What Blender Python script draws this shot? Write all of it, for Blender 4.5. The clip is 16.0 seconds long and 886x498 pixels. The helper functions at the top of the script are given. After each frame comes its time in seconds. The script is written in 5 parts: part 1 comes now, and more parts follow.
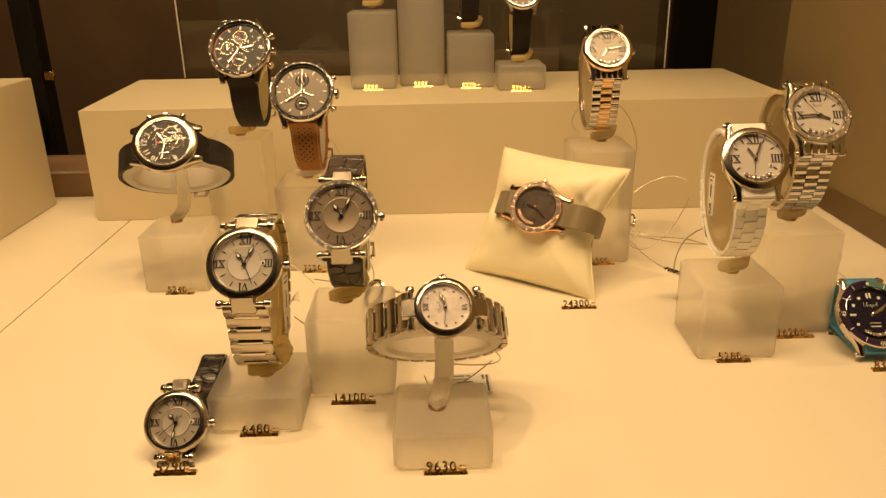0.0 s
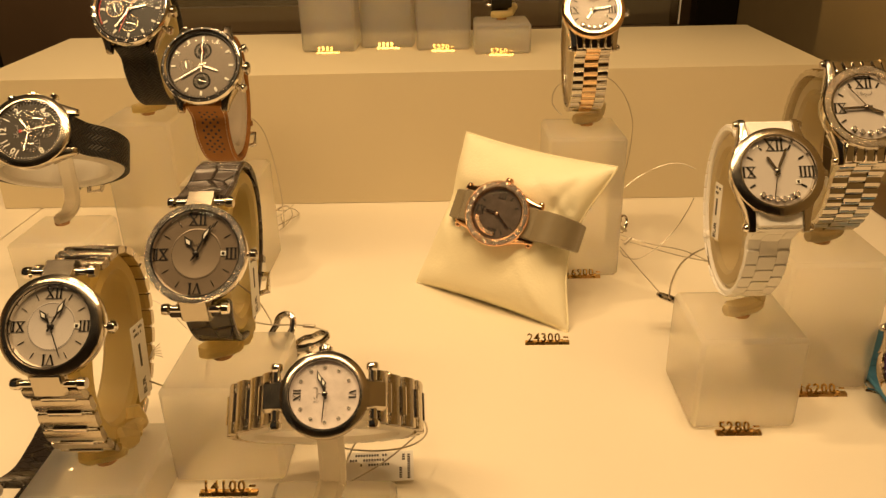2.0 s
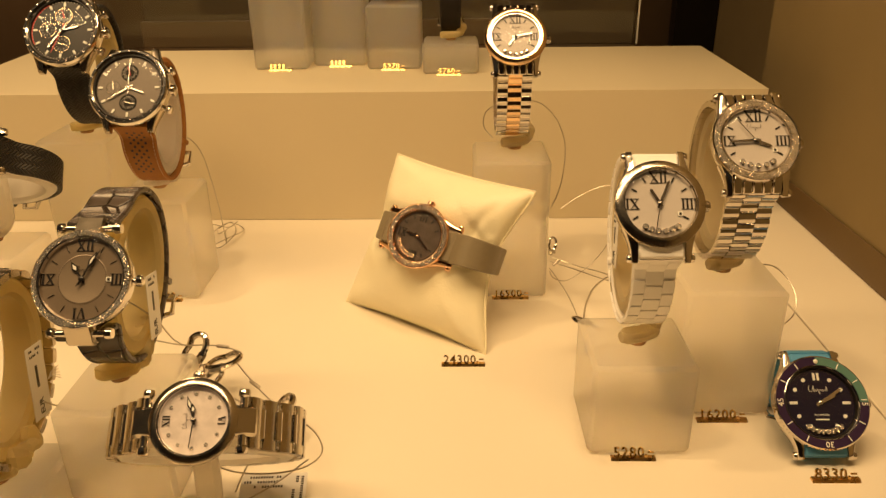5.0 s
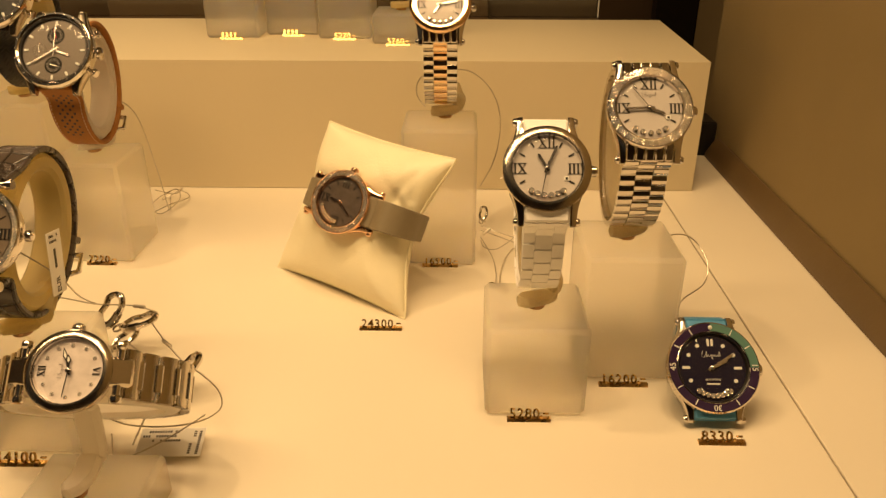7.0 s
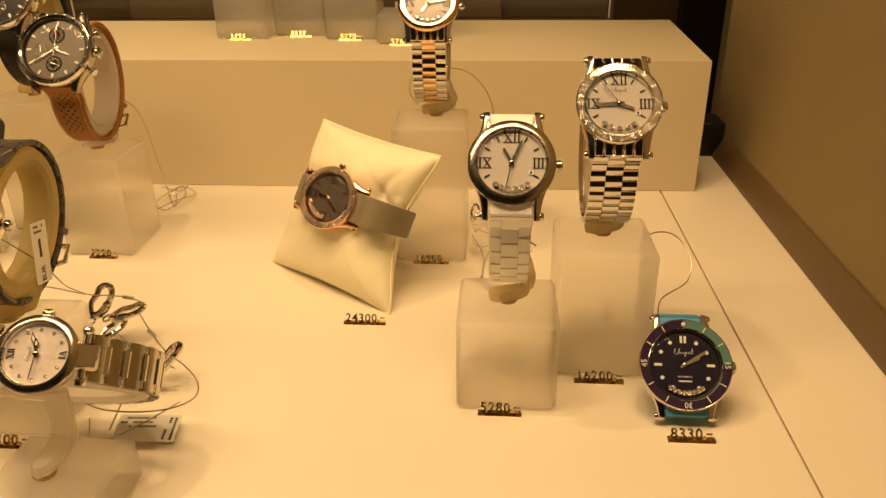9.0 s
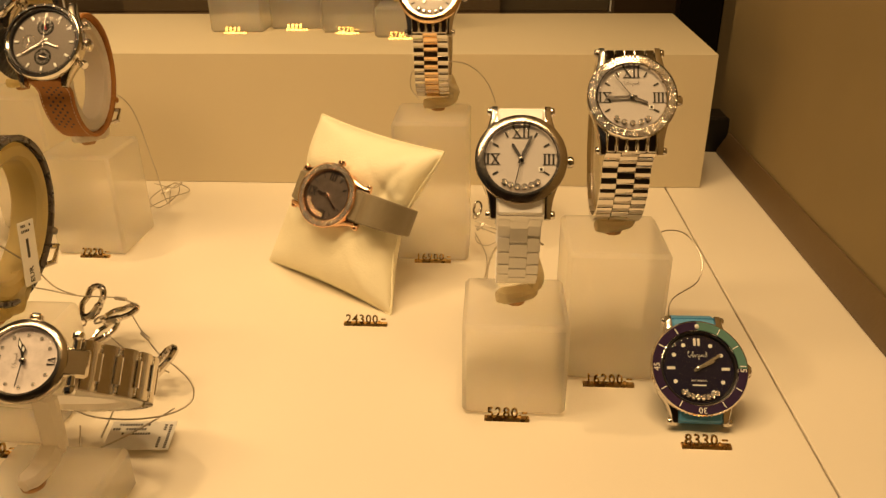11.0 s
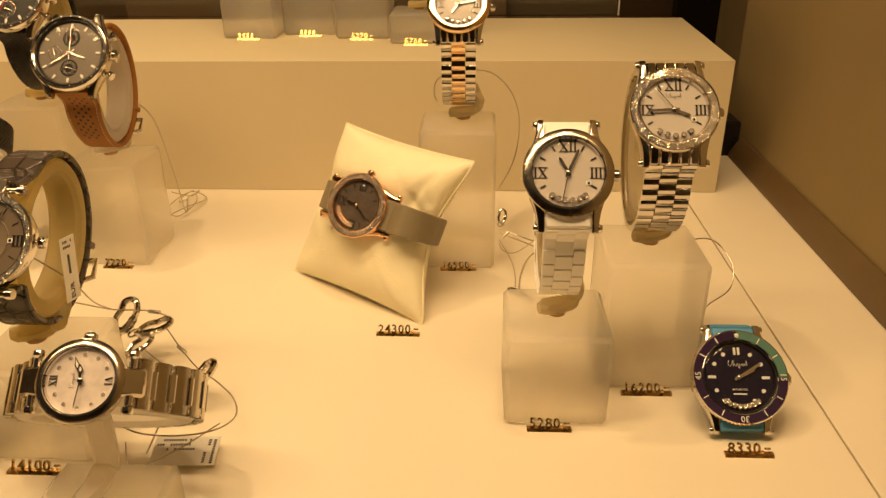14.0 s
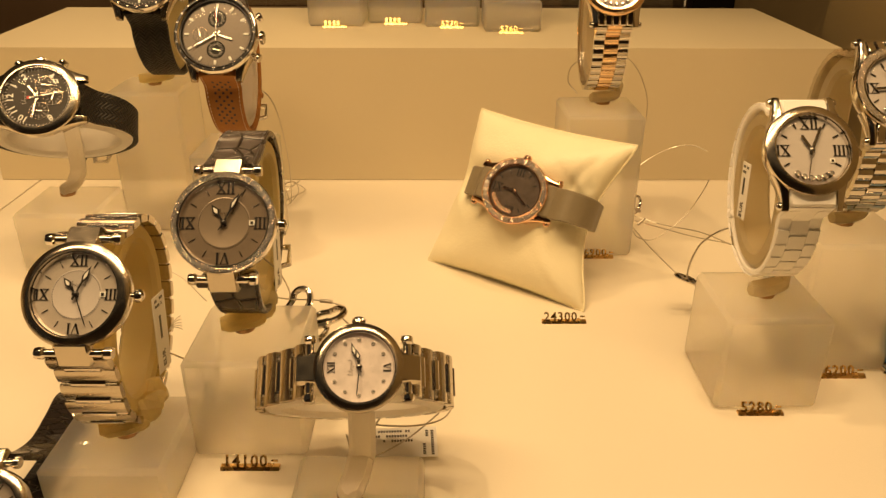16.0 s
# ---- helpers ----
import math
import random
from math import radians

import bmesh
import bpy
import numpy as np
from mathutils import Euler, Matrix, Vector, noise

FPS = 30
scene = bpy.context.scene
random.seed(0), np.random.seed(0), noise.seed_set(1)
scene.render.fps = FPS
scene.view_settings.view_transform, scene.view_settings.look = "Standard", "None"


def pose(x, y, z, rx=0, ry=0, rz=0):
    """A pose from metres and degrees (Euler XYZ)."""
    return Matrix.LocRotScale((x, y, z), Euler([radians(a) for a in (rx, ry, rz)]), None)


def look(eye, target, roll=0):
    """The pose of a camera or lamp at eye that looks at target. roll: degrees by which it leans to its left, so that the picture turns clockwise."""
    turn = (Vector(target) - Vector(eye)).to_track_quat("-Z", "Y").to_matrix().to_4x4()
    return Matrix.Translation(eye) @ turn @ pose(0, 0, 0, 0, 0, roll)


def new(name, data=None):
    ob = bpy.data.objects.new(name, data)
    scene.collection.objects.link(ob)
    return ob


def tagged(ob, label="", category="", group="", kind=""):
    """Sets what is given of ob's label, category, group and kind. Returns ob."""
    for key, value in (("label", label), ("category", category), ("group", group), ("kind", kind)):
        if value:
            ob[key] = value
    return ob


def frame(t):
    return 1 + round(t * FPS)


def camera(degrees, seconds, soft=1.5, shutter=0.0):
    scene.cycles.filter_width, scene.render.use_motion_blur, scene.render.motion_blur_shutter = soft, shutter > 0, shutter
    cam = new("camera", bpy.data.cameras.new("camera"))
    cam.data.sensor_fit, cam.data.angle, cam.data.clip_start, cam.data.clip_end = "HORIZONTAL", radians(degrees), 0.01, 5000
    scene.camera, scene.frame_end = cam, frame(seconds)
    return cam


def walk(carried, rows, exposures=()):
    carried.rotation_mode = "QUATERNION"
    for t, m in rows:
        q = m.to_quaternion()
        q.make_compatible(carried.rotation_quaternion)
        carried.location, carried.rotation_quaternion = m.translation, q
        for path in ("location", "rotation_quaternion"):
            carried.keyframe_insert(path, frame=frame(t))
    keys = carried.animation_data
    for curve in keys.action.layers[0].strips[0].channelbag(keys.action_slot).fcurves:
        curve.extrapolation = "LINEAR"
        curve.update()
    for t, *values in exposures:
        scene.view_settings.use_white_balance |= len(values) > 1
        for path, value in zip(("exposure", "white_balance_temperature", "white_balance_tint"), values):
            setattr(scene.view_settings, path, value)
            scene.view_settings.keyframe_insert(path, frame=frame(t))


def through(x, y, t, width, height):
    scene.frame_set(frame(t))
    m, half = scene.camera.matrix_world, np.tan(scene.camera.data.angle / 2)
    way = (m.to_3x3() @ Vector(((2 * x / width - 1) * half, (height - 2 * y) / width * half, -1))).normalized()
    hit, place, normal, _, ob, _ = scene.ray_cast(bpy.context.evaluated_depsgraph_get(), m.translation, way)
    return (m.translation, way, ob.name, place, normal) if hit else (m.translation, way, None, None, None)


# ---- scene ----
cam = camera(60.8, 16.0, 1.4)
PATH = [
    (0, (0.02468, 0.00536, 0.22333), (0.03126, 0.49958, 0.03763), -1.05),
    (0.5, (0.03156, 0.0514, 0.225), (0.03586, 0.53852, 0.02133), -1.00),
    (1, (0.05226, 0.10058, 0.22028), (0.04935, 0.58255, 0.00468), -1.22),
    (1.5, (0.07707, 0.11836, 0.21756), (0.06954, 0.59899, -0.00089), -1.21),
    (2, (0.07463, 0.12142, 0.22082), (0.06573, 0.60151, 0.00122), -1.34),
    (2.5, (0.06924, 0.13576, 0.22321), (0.05723, 0.61709, 0.0065), -1.37),
    (3, (0.07502, 0.12824, 0.22811), (0.06699, 0.60942, 0.01088), -1.14),
    (3.5, (0.09031, 0.12192, 0.22849), (0.07971, 0.60325, 0.01169), -1.17),
    (4, (0.10395, 0.12319, 0.23229), (0.09208, 0.60569, 0.01821), -1.07),
    (6.5, (0.14877, 0.1131, 0.22561), (0.1442, 0.59164, 0.00253), -0.13),
    (7, (0.16712, 0.1129, 0.22563), (0.15667, 0.58883, -0.00278), -0.00),
    (7.5, (0.18788, 0.11539, 0.22197), (0.16887, 0.59012, -0.00837), -0.24),
    (8, (0.19803, 0.11157, 0.22124), (0.17136, 0.58584, -0.00927), -0.51),
    (8.5, (0.19845, 0.10994, 0.22327), (0.16598, 0.58452, -0.00586), -0.66),
    (9, (0.19723, 0.10887, 0.22286), (0.1613, 0.58486, -0.00281), -0.77),
    (11.5, (0.19099, 0.12292, 0.21817), (0.16082, 0.59754, -0.01121), -0.60),
    (12, (0.19159, 0.12339, 0.21794), (0.16304, 0.59773, -0.01223), -0.60),
    (12.5, (0.19094, 0.12464, 0.21819), (0.16436, 0.5993, -0.01154), -0.62),
    (13, (0.18767, 0.12435, 0.2198), (0.16212, 0.59909, -0.00986), -0.66),
    (13.5, (0.17997, 0.1218, 0.22538), (0.15524, 0.59612, -0.00526), -0.66),
    (14, (0.16683, 0.12126, 0.22536), (0.14383, 0.59624, -0.0041), -0.64),
    (14.5, (0.14268, 0.12336, 0.22416), (0.12375, 0.59818, -0.00601), -0.59),
    (15, (0.10986, 0.12828, 0.21985), (0.0982, 0.60293, -0.01115), -0.34),
    (15.5, (0.08072, 0.1317, 0.21717), (0.07632, 0.60602, -0.01474), -0.13),
    (16, (0.0562, 0.12416, 0.21518), (0.05864, 0.59956, -0.01454), 0.14),
]
walk(cam, [(t, look(eye, target, roll)) for t, eye, target, roll in PATH])

# ---- world and lights ----
world = bpy.data.worlds.new("world")
scene.world = world
world.use_nodes = True
world.node_tree.nodes["Background"].inputs["Color"].default_value = (0.30, 0.22, 0.13, 1)
world.node_tree.nodes["Background"].inputs["Strength"].default_value = 0.10

WARM = (1.0, 0.640, 0.298)


def area_lamp(name, eye, target, sx, sy, watts):
    data = bpy.data.lights.new(name, "AREA")
    data.shape, data.size, data.size_y, data.energy, data.color = "RECTANGLE", sx, sy, watts, WARM
    ob = new(name, data)
    ob.matrix_world = look(eye, target)
    return ob


def spot_lamp(name, eye, target, watts, angle, radius):
    data = bpy.data.lights.new(name, "SPOT")
    data.energy, data.color, data.spot_size, data.spot_blend, data.shadow_soft_size = watts, WARM, radians(angle), 0.6, radius
    ob = new(name, data)
    ob.matrix_world = look(eye, target)
    return ob


# a light strip over the front of the window and small downlights in the showcase ceiling
area_lamp("strip_lamp", (-0.08, 0.225, 0.90), (-0.08, 0.44, 0.0), 1.10, 0.10, 8.7)
spot_lamp("downlight", (-0.16, 0.46, 0.86), (-0.13, 0.52, 0.0), 6.6, 75, 0.012)
spot_lamp("downlight", (0.06, 0.40, 0.86), (0.09, 0.47, 0.0), 3.2, 75, 0.012)
spot_lamp("downlight", (0.24, 0.44, 0.86), (0.22, 0.50, 0.0), 4.2, 75, 0.012)
area_lamp("shop_lamp", (-0.5, 1.35, 0.93), (-0.4, 1.5, 0.0), 0.5, 0.15, 4.2)


# ---- materials ----
def material(name, color, rough=0.5, metal=0.0, spec=0.5, noise_scale=0.0, vary=0.0, bump=0.0, bump_scale=400.0, coat=0.0):
    """A surface with colour variation at one scale and fine relief at another."""
    m = bpy.data.materials.new(name)
    m.use_nodes = True
    nt = m.node_tree
    b = nt.nodes["Principled BSDF"]
    b.inputs["Base Color"].default_value = (*color, 1)
    b.inputs["Roughness"].default_value = rough
    b.inputs["Metallic"].default_value = metal
    b.inputs["Specular IOR Level"].default_value = spec
    b.inputs["Coat Weight"].default_value = coat
    co = nt.nodes.new("ShaderNodeTexCoord")
    if vary:
        n = nt.nodes.new("ShaderNodeTexNoise")
        n.inputs["Scale"].default_value, n.inputs["Detail"].default_value = noise_scale, 5
        nt.links.new(co.outputs["Object"], n.inputs["Vector"])
        mix = nt.nodes.new("ShaderNodeMix")
        mix.data_type = "RGBA"
        mix.inputs["A"].default_value = (*[c * (1 - vary) for c in color], 1)
        mix.inputs["B"].default_value = (*[min(1, c * (1 + vary)) for c in color], 1)
        nt.links.new(n.outputs["Fac"], mix.inputs["Factor"])
        nt.links.new(mix.outputs["Result"], b.inputs["Base Color"])
        ramp = nt.nodes.new("ShaderNodeMapRange")
        ramp.inputs["To Min"].default_value, ramp.inputs["To Max"].default_value = max(0.0, rough - 0.06), min(1.0, rough + 0.06)
        nt.links.new(n.outputs["Fac"], ramp.inputs["Value"])
        nt.links.new(ramp.outputs["Result"], b.inputs["Roughness"])
    if bump:
        n2 = nt.nodes.new("ShaderNodeTexNoise")
        n2.inputs["Scale"].default_value, n2.inputs["Detail"].default_value = bump_scale, 3
        nt.links.new(co.outputs["Object"], n2.inputs["Vector"])
        bp = nt.nodes.new("ShaderNodeBump")
        bp.inputs["Strength"].default_value, bp.inputs["Distance"].default_value = bump, 0.001
        nt.links.new(n2.outputs["Fac"], bp.inputs["Height"])
        nt.links.new(bp.outputs["Normal"], b.inputs["Normal"])
    return m


def uv_bump(m, kind, scale_u, scale_v, strength, dark=None):
    """Relief that follows a strap: scales, tread or weave along its length (u) and across it (v)."""
    nt = m.node_tree
    b = nt.nodes["Principled BSDF"]
    uv = nt.nodes.new("ShaderNodeUVMap")
    mp = nt.nodes.new("ShaderNodeMapping")
    mp.inputs["Scale"].default_value = (scale_u, scale_v, 1)
    nt.links.new(uv.outputs["UV"], mp.inputs["Vector"])
    if kind == "scales":
        tex = nt.nodes.new("ShaderNodeTexVoronoi")
        tex.feature = "DISTANCE_TO_EDGE"
        tex.inputs["Scale"].default_value, tex.inputs["Randomness"].default_value = 1.0, 0.8
        out = tex.outputs["Distance"]
    else:
        # chevrons in columns across the strap
        sep, fold, join = (nt.nodes.new("ShaderNode" + k) for k in ("SeparateXYZ", "Math", "CombineXYZ"))
        fold.operation = "PINGPONG"
        fold.inputs[1].default_value = 0.0032
        nt.links.new(uv.outputs["UV"], sep.inputs[0])
        nt.links.new(sep.outputs["Y"], fold.inputs[0])
        nt.links.new(sep.outputs["X"], join.inputs["X"])
        nt.links.new(fold.outputs[0], join.inputs["Y"])
        nt.links.new(join.outputs[0], mp.inputs["Vector"])
        tex = nt.nodes.new("ShaderNodeTexWave")
        tex.wave_type, tex.bands_direction = "BANDS", "DIAGONAL"
        tex.inputs["Scale"].default_value, tex.inputs["Distortion"].default_value = 1.0, 0.0
        out = tex.outputs["Fac"]
    nt.links.new(mp.outputs["Vector"], tex.inputs["Vector"])
    ramp = nt.nodes.new("ShaderNodeMapRange")
    ramp.inputs["From Max"].default_value = 0.06 if kind == "scales" else 1.0
    nt.links.new(out, ramp.inputs["Value"])
    bp = nt.nodes.new("ShaderNodeBump")
    bp.inputs["Strength"].default_value, bp.inputs["Distance"].default_value = strength, 0.0006
    nt.links.new(ramp.outputs["Result"], bp.inputs["Height"])
    nt.links.new(bp.outputs["Normal"], b.inputs["Normal"])
    if dark:
        mix = nt.nodes.new("ShaderNodeMix")
        mix.data_type = "RGBA"
        mix.inputs["A"].default_value = (*dark, 1)
        mix.inputs["B"].default_value = b.inputs["Base Color"].default_value
        nt.links.new(ramp.outputs["Result"], mix.inputs["Factor"])
        nt.links.new(mix.outputs["Result"], b.inputs["Base Color"])
    return m


def frosted(name, color, clear, through=0.25, rough=0.45):
    """Frosted acrylic: light goes on through it, blurred or straight, and is scattered, with a satin skin."""
    m = bpy.data.materials.new(name)
    m.use_nodes = True
    nt = m.node_tree
    nt.nodes.clear()
    out = nt.nodes.new("ShaderNodeOutputMaterial")
    co = nt.nodes.new("ShaderNodeTexCoord")
    n = nt.nodes.new("ShaderNodeTexNoise")
    n.inputs["Scale"].default_value, n.inputs["Detail"].default_value = 45, 4
    nt.links.new(co.outputs["Object"], n.inputs["Vector"])
    tint = nt.nodes.new("ShaderNodeMix")
    tint.data_type = "RGBA"
    tint.inputs["A"].default_value = (*[c * 0.94 for c in color], 1)
    tint.inputs["B"].default_value = (*color, 1)
    nt.links.new(n.outputs["Fac"], tint.inputs["Factor"])
    dif = nt.nodes.new("ShaderNodeBsdfDiffuse")
    tra = nt.nodes.new("ShaderNodeBsdfTranslucent")
    ref = nt.nodes.new("ShaderNodeBsdfRefraction")
    ref.inputs["Roughness"].default_value, ref.inputs["IOR"].default_value = 0.6, 1.04
    ref.inputs["Color"].default_value = (*[min(1, c * 1.08) for c in color], 1)
    thr = nt.nodes.new("ShaderNodeBsdfTransparent")
    thr.inputs["Color"].default_value = (*[min(1, c * 1.08) for c in color], 1)
    glo = nt.nodes.new("ShaderNodeBsdfGlossy")
    glo.inputs["Roughness"].default_value = rough
    for s in (dif, tra):
        nt.links.new(tint.outputs["Result"], s.inputs["Color"])
    last = dif
    for shader, share in ((tra, 0.70), (ref, clear), (thr, through)):
        mx = nt.nodes.new("ShaderNodeMixShader")
        mx.inputs[0].default_value = share
        nt.links.new(last.outputs[0], mx.inputs[1])
        nt.links.new(shader.outputs[0], mx.inputs[2])
        last = mx
    fr = nt.nodes.new("ShaderNodeFresnel")
    fr.inputs["IOR"].default_value = 1.10
    mx = nt.nodes.new("ShaderNodeMixShader")
    nt.links.new(fr.outputs[0], mx.inputs[0])
    nt.links.new(last.outputs[0], mx.inputs[1])
    nt.links.new(glo.outputs[0], mx.inputs[2])
    nt.links.new(mx.outputs[0], out.inputs["Surface"])
    return m


def clear_glass(name, gloss_ior=1.4, tint=(1, 1, 1)):
    m = bpy.data.materials.new(name)
    m.use_nodes = True
    nt = m.node_tree
    nt.nodes.clear()
    out = nt.nodes.new("ShaderNodeOutputMaterial")
    tr = nt.nodes.new("ShaderNodeBsdfTransparent")
    tr.inputs["Color"].default_value = (*tint, 1)
    gl = nt.nodes.new("ShaderNodeBsdfGlossy")
    gl.inputs["Roughness"].default_value = 0.02
    fr = nt.nodes.new("ShaderNodeFresnel")
    fr.inputs["IOR"].default_value = gloss_ior
    mx = nt.nodes.new("ShaderNodeMixShader")
    nt.links.new(fr.outputs[0], mx.inputs[0])
    nt.links.new(tr.outputs[0], mx.inputs[1])
    nt.links.new(gl.outputs[0], mx.inputs[2])
    nt.links.new(mx.outputs[0], out.inputs["Surface"])
    return m


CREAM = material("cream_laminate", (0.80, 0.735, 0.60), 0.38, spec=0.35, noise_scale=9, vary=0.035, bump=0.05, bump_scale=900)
# cream of platform and side box, darkened for the weaker light on upright faces
CREAM_SHADED = material("shaded_cream_panel", (0.63, 0.555, 0.385), 0.5, spec=0.3, noise_scale=12, vary=0.03, bump=0.05, bump_scale=700)
GROOVE = material("groove", (0.25, 0.19, 0.12), 0.7)
FABRIC = material("wall_fabric", (0.285, 0.218, 0.112), 0.85, spec=0.15, noise_scale=25, vary=0.08, bump=0.35, bump_scale=1600)
TRIM = material("brown_trim", (0.13, 0.085, 0.038), 0.4, noise_scale=40, vary=0.15, bump=0.1)
DARK = material("dark_panel", (0.15, 0.098, 0.056), 0.45, noise_scale=6, vary=0.3, bump=0.05)
BLACK = material("black_metal", (0.012, 0.010, 0.009), 0.35, noise_scale=30, vary=0.2)
BROWN_BACK = material("brown_back_panel", (0.11, 0.080, 0.050), 0.5, noise_scale=5, vary=0.15, bump=0.05)
CEILING = material("dark_ceiling", (0.045, 0.034, 0.024), 0.6, noise_scale=6, vary=0.15, bump=0.05)
SHELF_WOOD = material("brown_sill", (0.20, 0.12, 0.06), 0.45, noise_scale=30, vary=0.2, bump=0.1)
ACRYLIC = material("frosted_acrylic", (0.99, 0.955, 0.845), 0.42, spec=0.18, noise_scale=45, vary=0.02, bump=0.03, bump_scale=900)
tree = ACRYLIC.node_tree
skin = tree.nodes["Principled BSDF"]
skin.inputs["Subsurface Weight"].default_value, skin.inputs["Subsurface Scale"].default_value = 1.0, 0.06
skin.inputs["Subsurface Radius"].default_value = (1.0, 0.9, 0.7)
blur = tree.nodes.new("ShaderNodeBsdfRefraction")
blur.inputs["Roughness"].default_value, blur.inputs["IOR"].default_value = 0.55, 1.12
blur.inputs["Color"].default_value = (1.0, 0.985, 0.94, 1)
clear = tree.nodes.new("ShaderNodeBsdfTransparent")
clear.inputs["Color"].default_value = (1.0, 0.985, 0.94, 1)
last = skin
for shader, share in ((blur, 0.60), (clear, 0.51)):
    milky = tree.nodes.new("ShaderNodeMixShader")
    milky.inputs[0].default_value = share
    tree.links.new(last.outputs[0], milky.inputs[1])
    tree.links.new(shader.outputs[0], milky.inputs[2])
    last = milky
tree.links.new(last.outputs[0], tree.nodes["Material Output"].inputs["Surface"])
CUFF = frosted("cuff_acrylic", (0.93, 0.82, 0.48), 0.12, 0.05, 0.3)
CUFF_PALE = frosted("pale_yellow_acrylic", (0.93, 0.86, 0.66), 0.12, 0.07, 0.3)
CUFF_CLEAR = frosted("pale_cuff_acrylic", (0.97, 0.93, 0.85), 0.05, 0.03, 0.3)
STEEL = material("polished_steel", (0.72, 0.68, 0.63), 0.09, 1.0, noise_scale=300, vary=0.04, bump=0.02, bump_scale=2500)
BRUSHED = material("brushed_steel", (0.70, 0.665, 0.60), 0.26, 1.0, noise_scale=500, vary=0.06, bump=0.08, bump_scale=4000)
# satin finish; base colour dimmed and browned to imitate reflections of dark surroundings
SATIN_STEEL = material("satin_steel", (0.56, 0.50, 0.41), 0.20, 1.0, noise_scale=300, vary=0.06, bump=0.03, bump_scale=2500)
GUNMETAL = material("dark_steel", (0.30, 0.28, 0.26), 0.22, 1.0, noise_scale=300, vary=0.1)
ROSE = material("rose_gold", (0.92, 0.61, 0.41), 0.12, 1.0, noise_scale=300, vary=0.04)
ROSE_LIGHT = material("pale_rose_gold", (0.94, 0.68, 0.42), 0.16, 1.0, noise_scale=300, vary=0.04)
GOLD = material("polished_brass", (0.72, 0.46, 0.17), 0.27, 1.0, noise_scale=300, vary=0.06)
BRONZE = material("bronze_screw", (0.36, 0.22, 0.12), 0.3, 1.0, noise_scale=300, vary=0.2)
DIAMOND = material("brilliant", (0.80, 0.77, 0.72), 0.17, 0.75, noise_scale=2000, vary=0.2)
TREAD_RUBBER = uv_bump(material("tread_rubber", (0.026, 0.022, 0.018), 0.5, spec=0.4), "tread", 270, 270, 0.7, (0.009, 0.008, 0.006))
BLACK_LEATHER = material("black_leather", (0.012, 0.009, 0.007), 0.5, spec=0.25, noise_scale=200, vary=0.25, bump=0.25, bump_scale=1500)
TAN = material("tan_leather", (0.30, 0.128, 0.032), 0.55, spec=0.2, noise_scale=150, vary=0.16, bump=0.25, bump_scale=1400)
CROC = uv_bump(material("grey_crocodile", (0.072, 0.055, 0.043), 0.24, spec=0.6), "scales", 110, 95, 1.0, (0.024, 0.018, 0.014))
BLACK_CROC = uv_bump(material("black_crocodile", (0.022, 0.016, 0.013), 0.22, spec=0.6), "scales", 260, 75, 0.9, (0.006, 0.005, 0.004))
WHITE_RUBBER = material("white_rubber", (0.92, 0.90, 0.86), 0.4, noise_scale=120, vary=0.03, bump=0.03)
TURQUOISE = material("turquoise_rubber", (0.085, 0.31, 0.56), 0.5, noise_scale=150, vary=0.08, bump=0.1, bump_scale=1500)
SATIN = material("grey_satin", (0.235, 0.195, 0.125), 0.42, spec=0.5, noise_scale=250, vary=0.08, bump=0.12, bump_scale=2500)
PILLOW = material("cream_leatherette", (0.91, 0.85, 0.62), 0.42, spec=0.4, noise_scale=70, vary=0.04, bump=0.2, bump_scale=700)
DIAL_WHITE = material("white_dial", (0.54, 0.505, 0.475), 0.4, spec=0.2, noise_scale=400, vary=0.02)
DIAL_SILVER = material("silver_dial", (0.42, 0.37, 0.32), 0.32, 0.25, noise_scale=500, vary=0.05)
DIAL_TAUPE = material("taupe_silver_dial", (0.22, 0.175, 0.130), 0.3, 0.3, noise_scale=500, vary=0.05)
DIAL_TAUPE_LIGHT = material("pale_taupe_dial", (0.275, 0.222, 0.165), 0.32, 0.3, noise_scale=500, vary=0.05)
DIAL_SILVER_LIGHT = material("bright_silver_dial", (0.54, 0.49, 0.43), 0.3, 0.25, noise_scale=500, vary=0.05)
DIAL_PEARL = material("mother_of_pearl_dial", (0.74, 0.68, 0.66), 0.2, 0.1, noise_scale=230, vary=0.34)
DIAL_GREY = material("grey_dial", (0.17, 0.148, 0.125), 0.35, 0.25, spec=0.25, noise_scale=400, vary=0.06)
DIAL_TAHITI = material("dark_pearl_dial", (0.15, 0.12, 0.10), 0.2, 0.3, noise_scale=180, vary=0.35)
DIAL_BLACK = material("black_dial", (0.009, 0.008, 0.007), 0.3, spec=0.25, noise_scale=400, vary=0.15)
DIAL_CHARCOAL = material("charcoal_dial", (0.045, 0.039, 0.033), 0.35, 0.0, spec=0.2, noise_scale=400, vary=0.15)
DIAL_BLUE = material("midnight_blue_dial", (0.010, 0.009, 0.028), 0.25, noise_scale=400, vary=0.15)
BEZEL_BLUE = material("violet_blue_bezel", (0.030, 0.016, 0.055), 0.2, 0.0, noise_scale=300, vary=0.15)
BEZEL_TEAL = material("teal_bezel", (0.10, 0.215, 0.185), 0.25, 0.0, noise_scale=300, vary=0.1)
PALE_PRINT = material("pale_print", (0.56, 0.51, 0.43), 0.45)
INK = material("black_print", (0.015, 0.013, 0.012), 0.35)
RED = material("red_lacquer", (0.55, 0.03, 0.02), 0.35)
LUME = material("white_lume", (0.82, 0.82, 0.76), 0.4)
CRYSTAL = clear_glass("watch_crystal", 1.20)
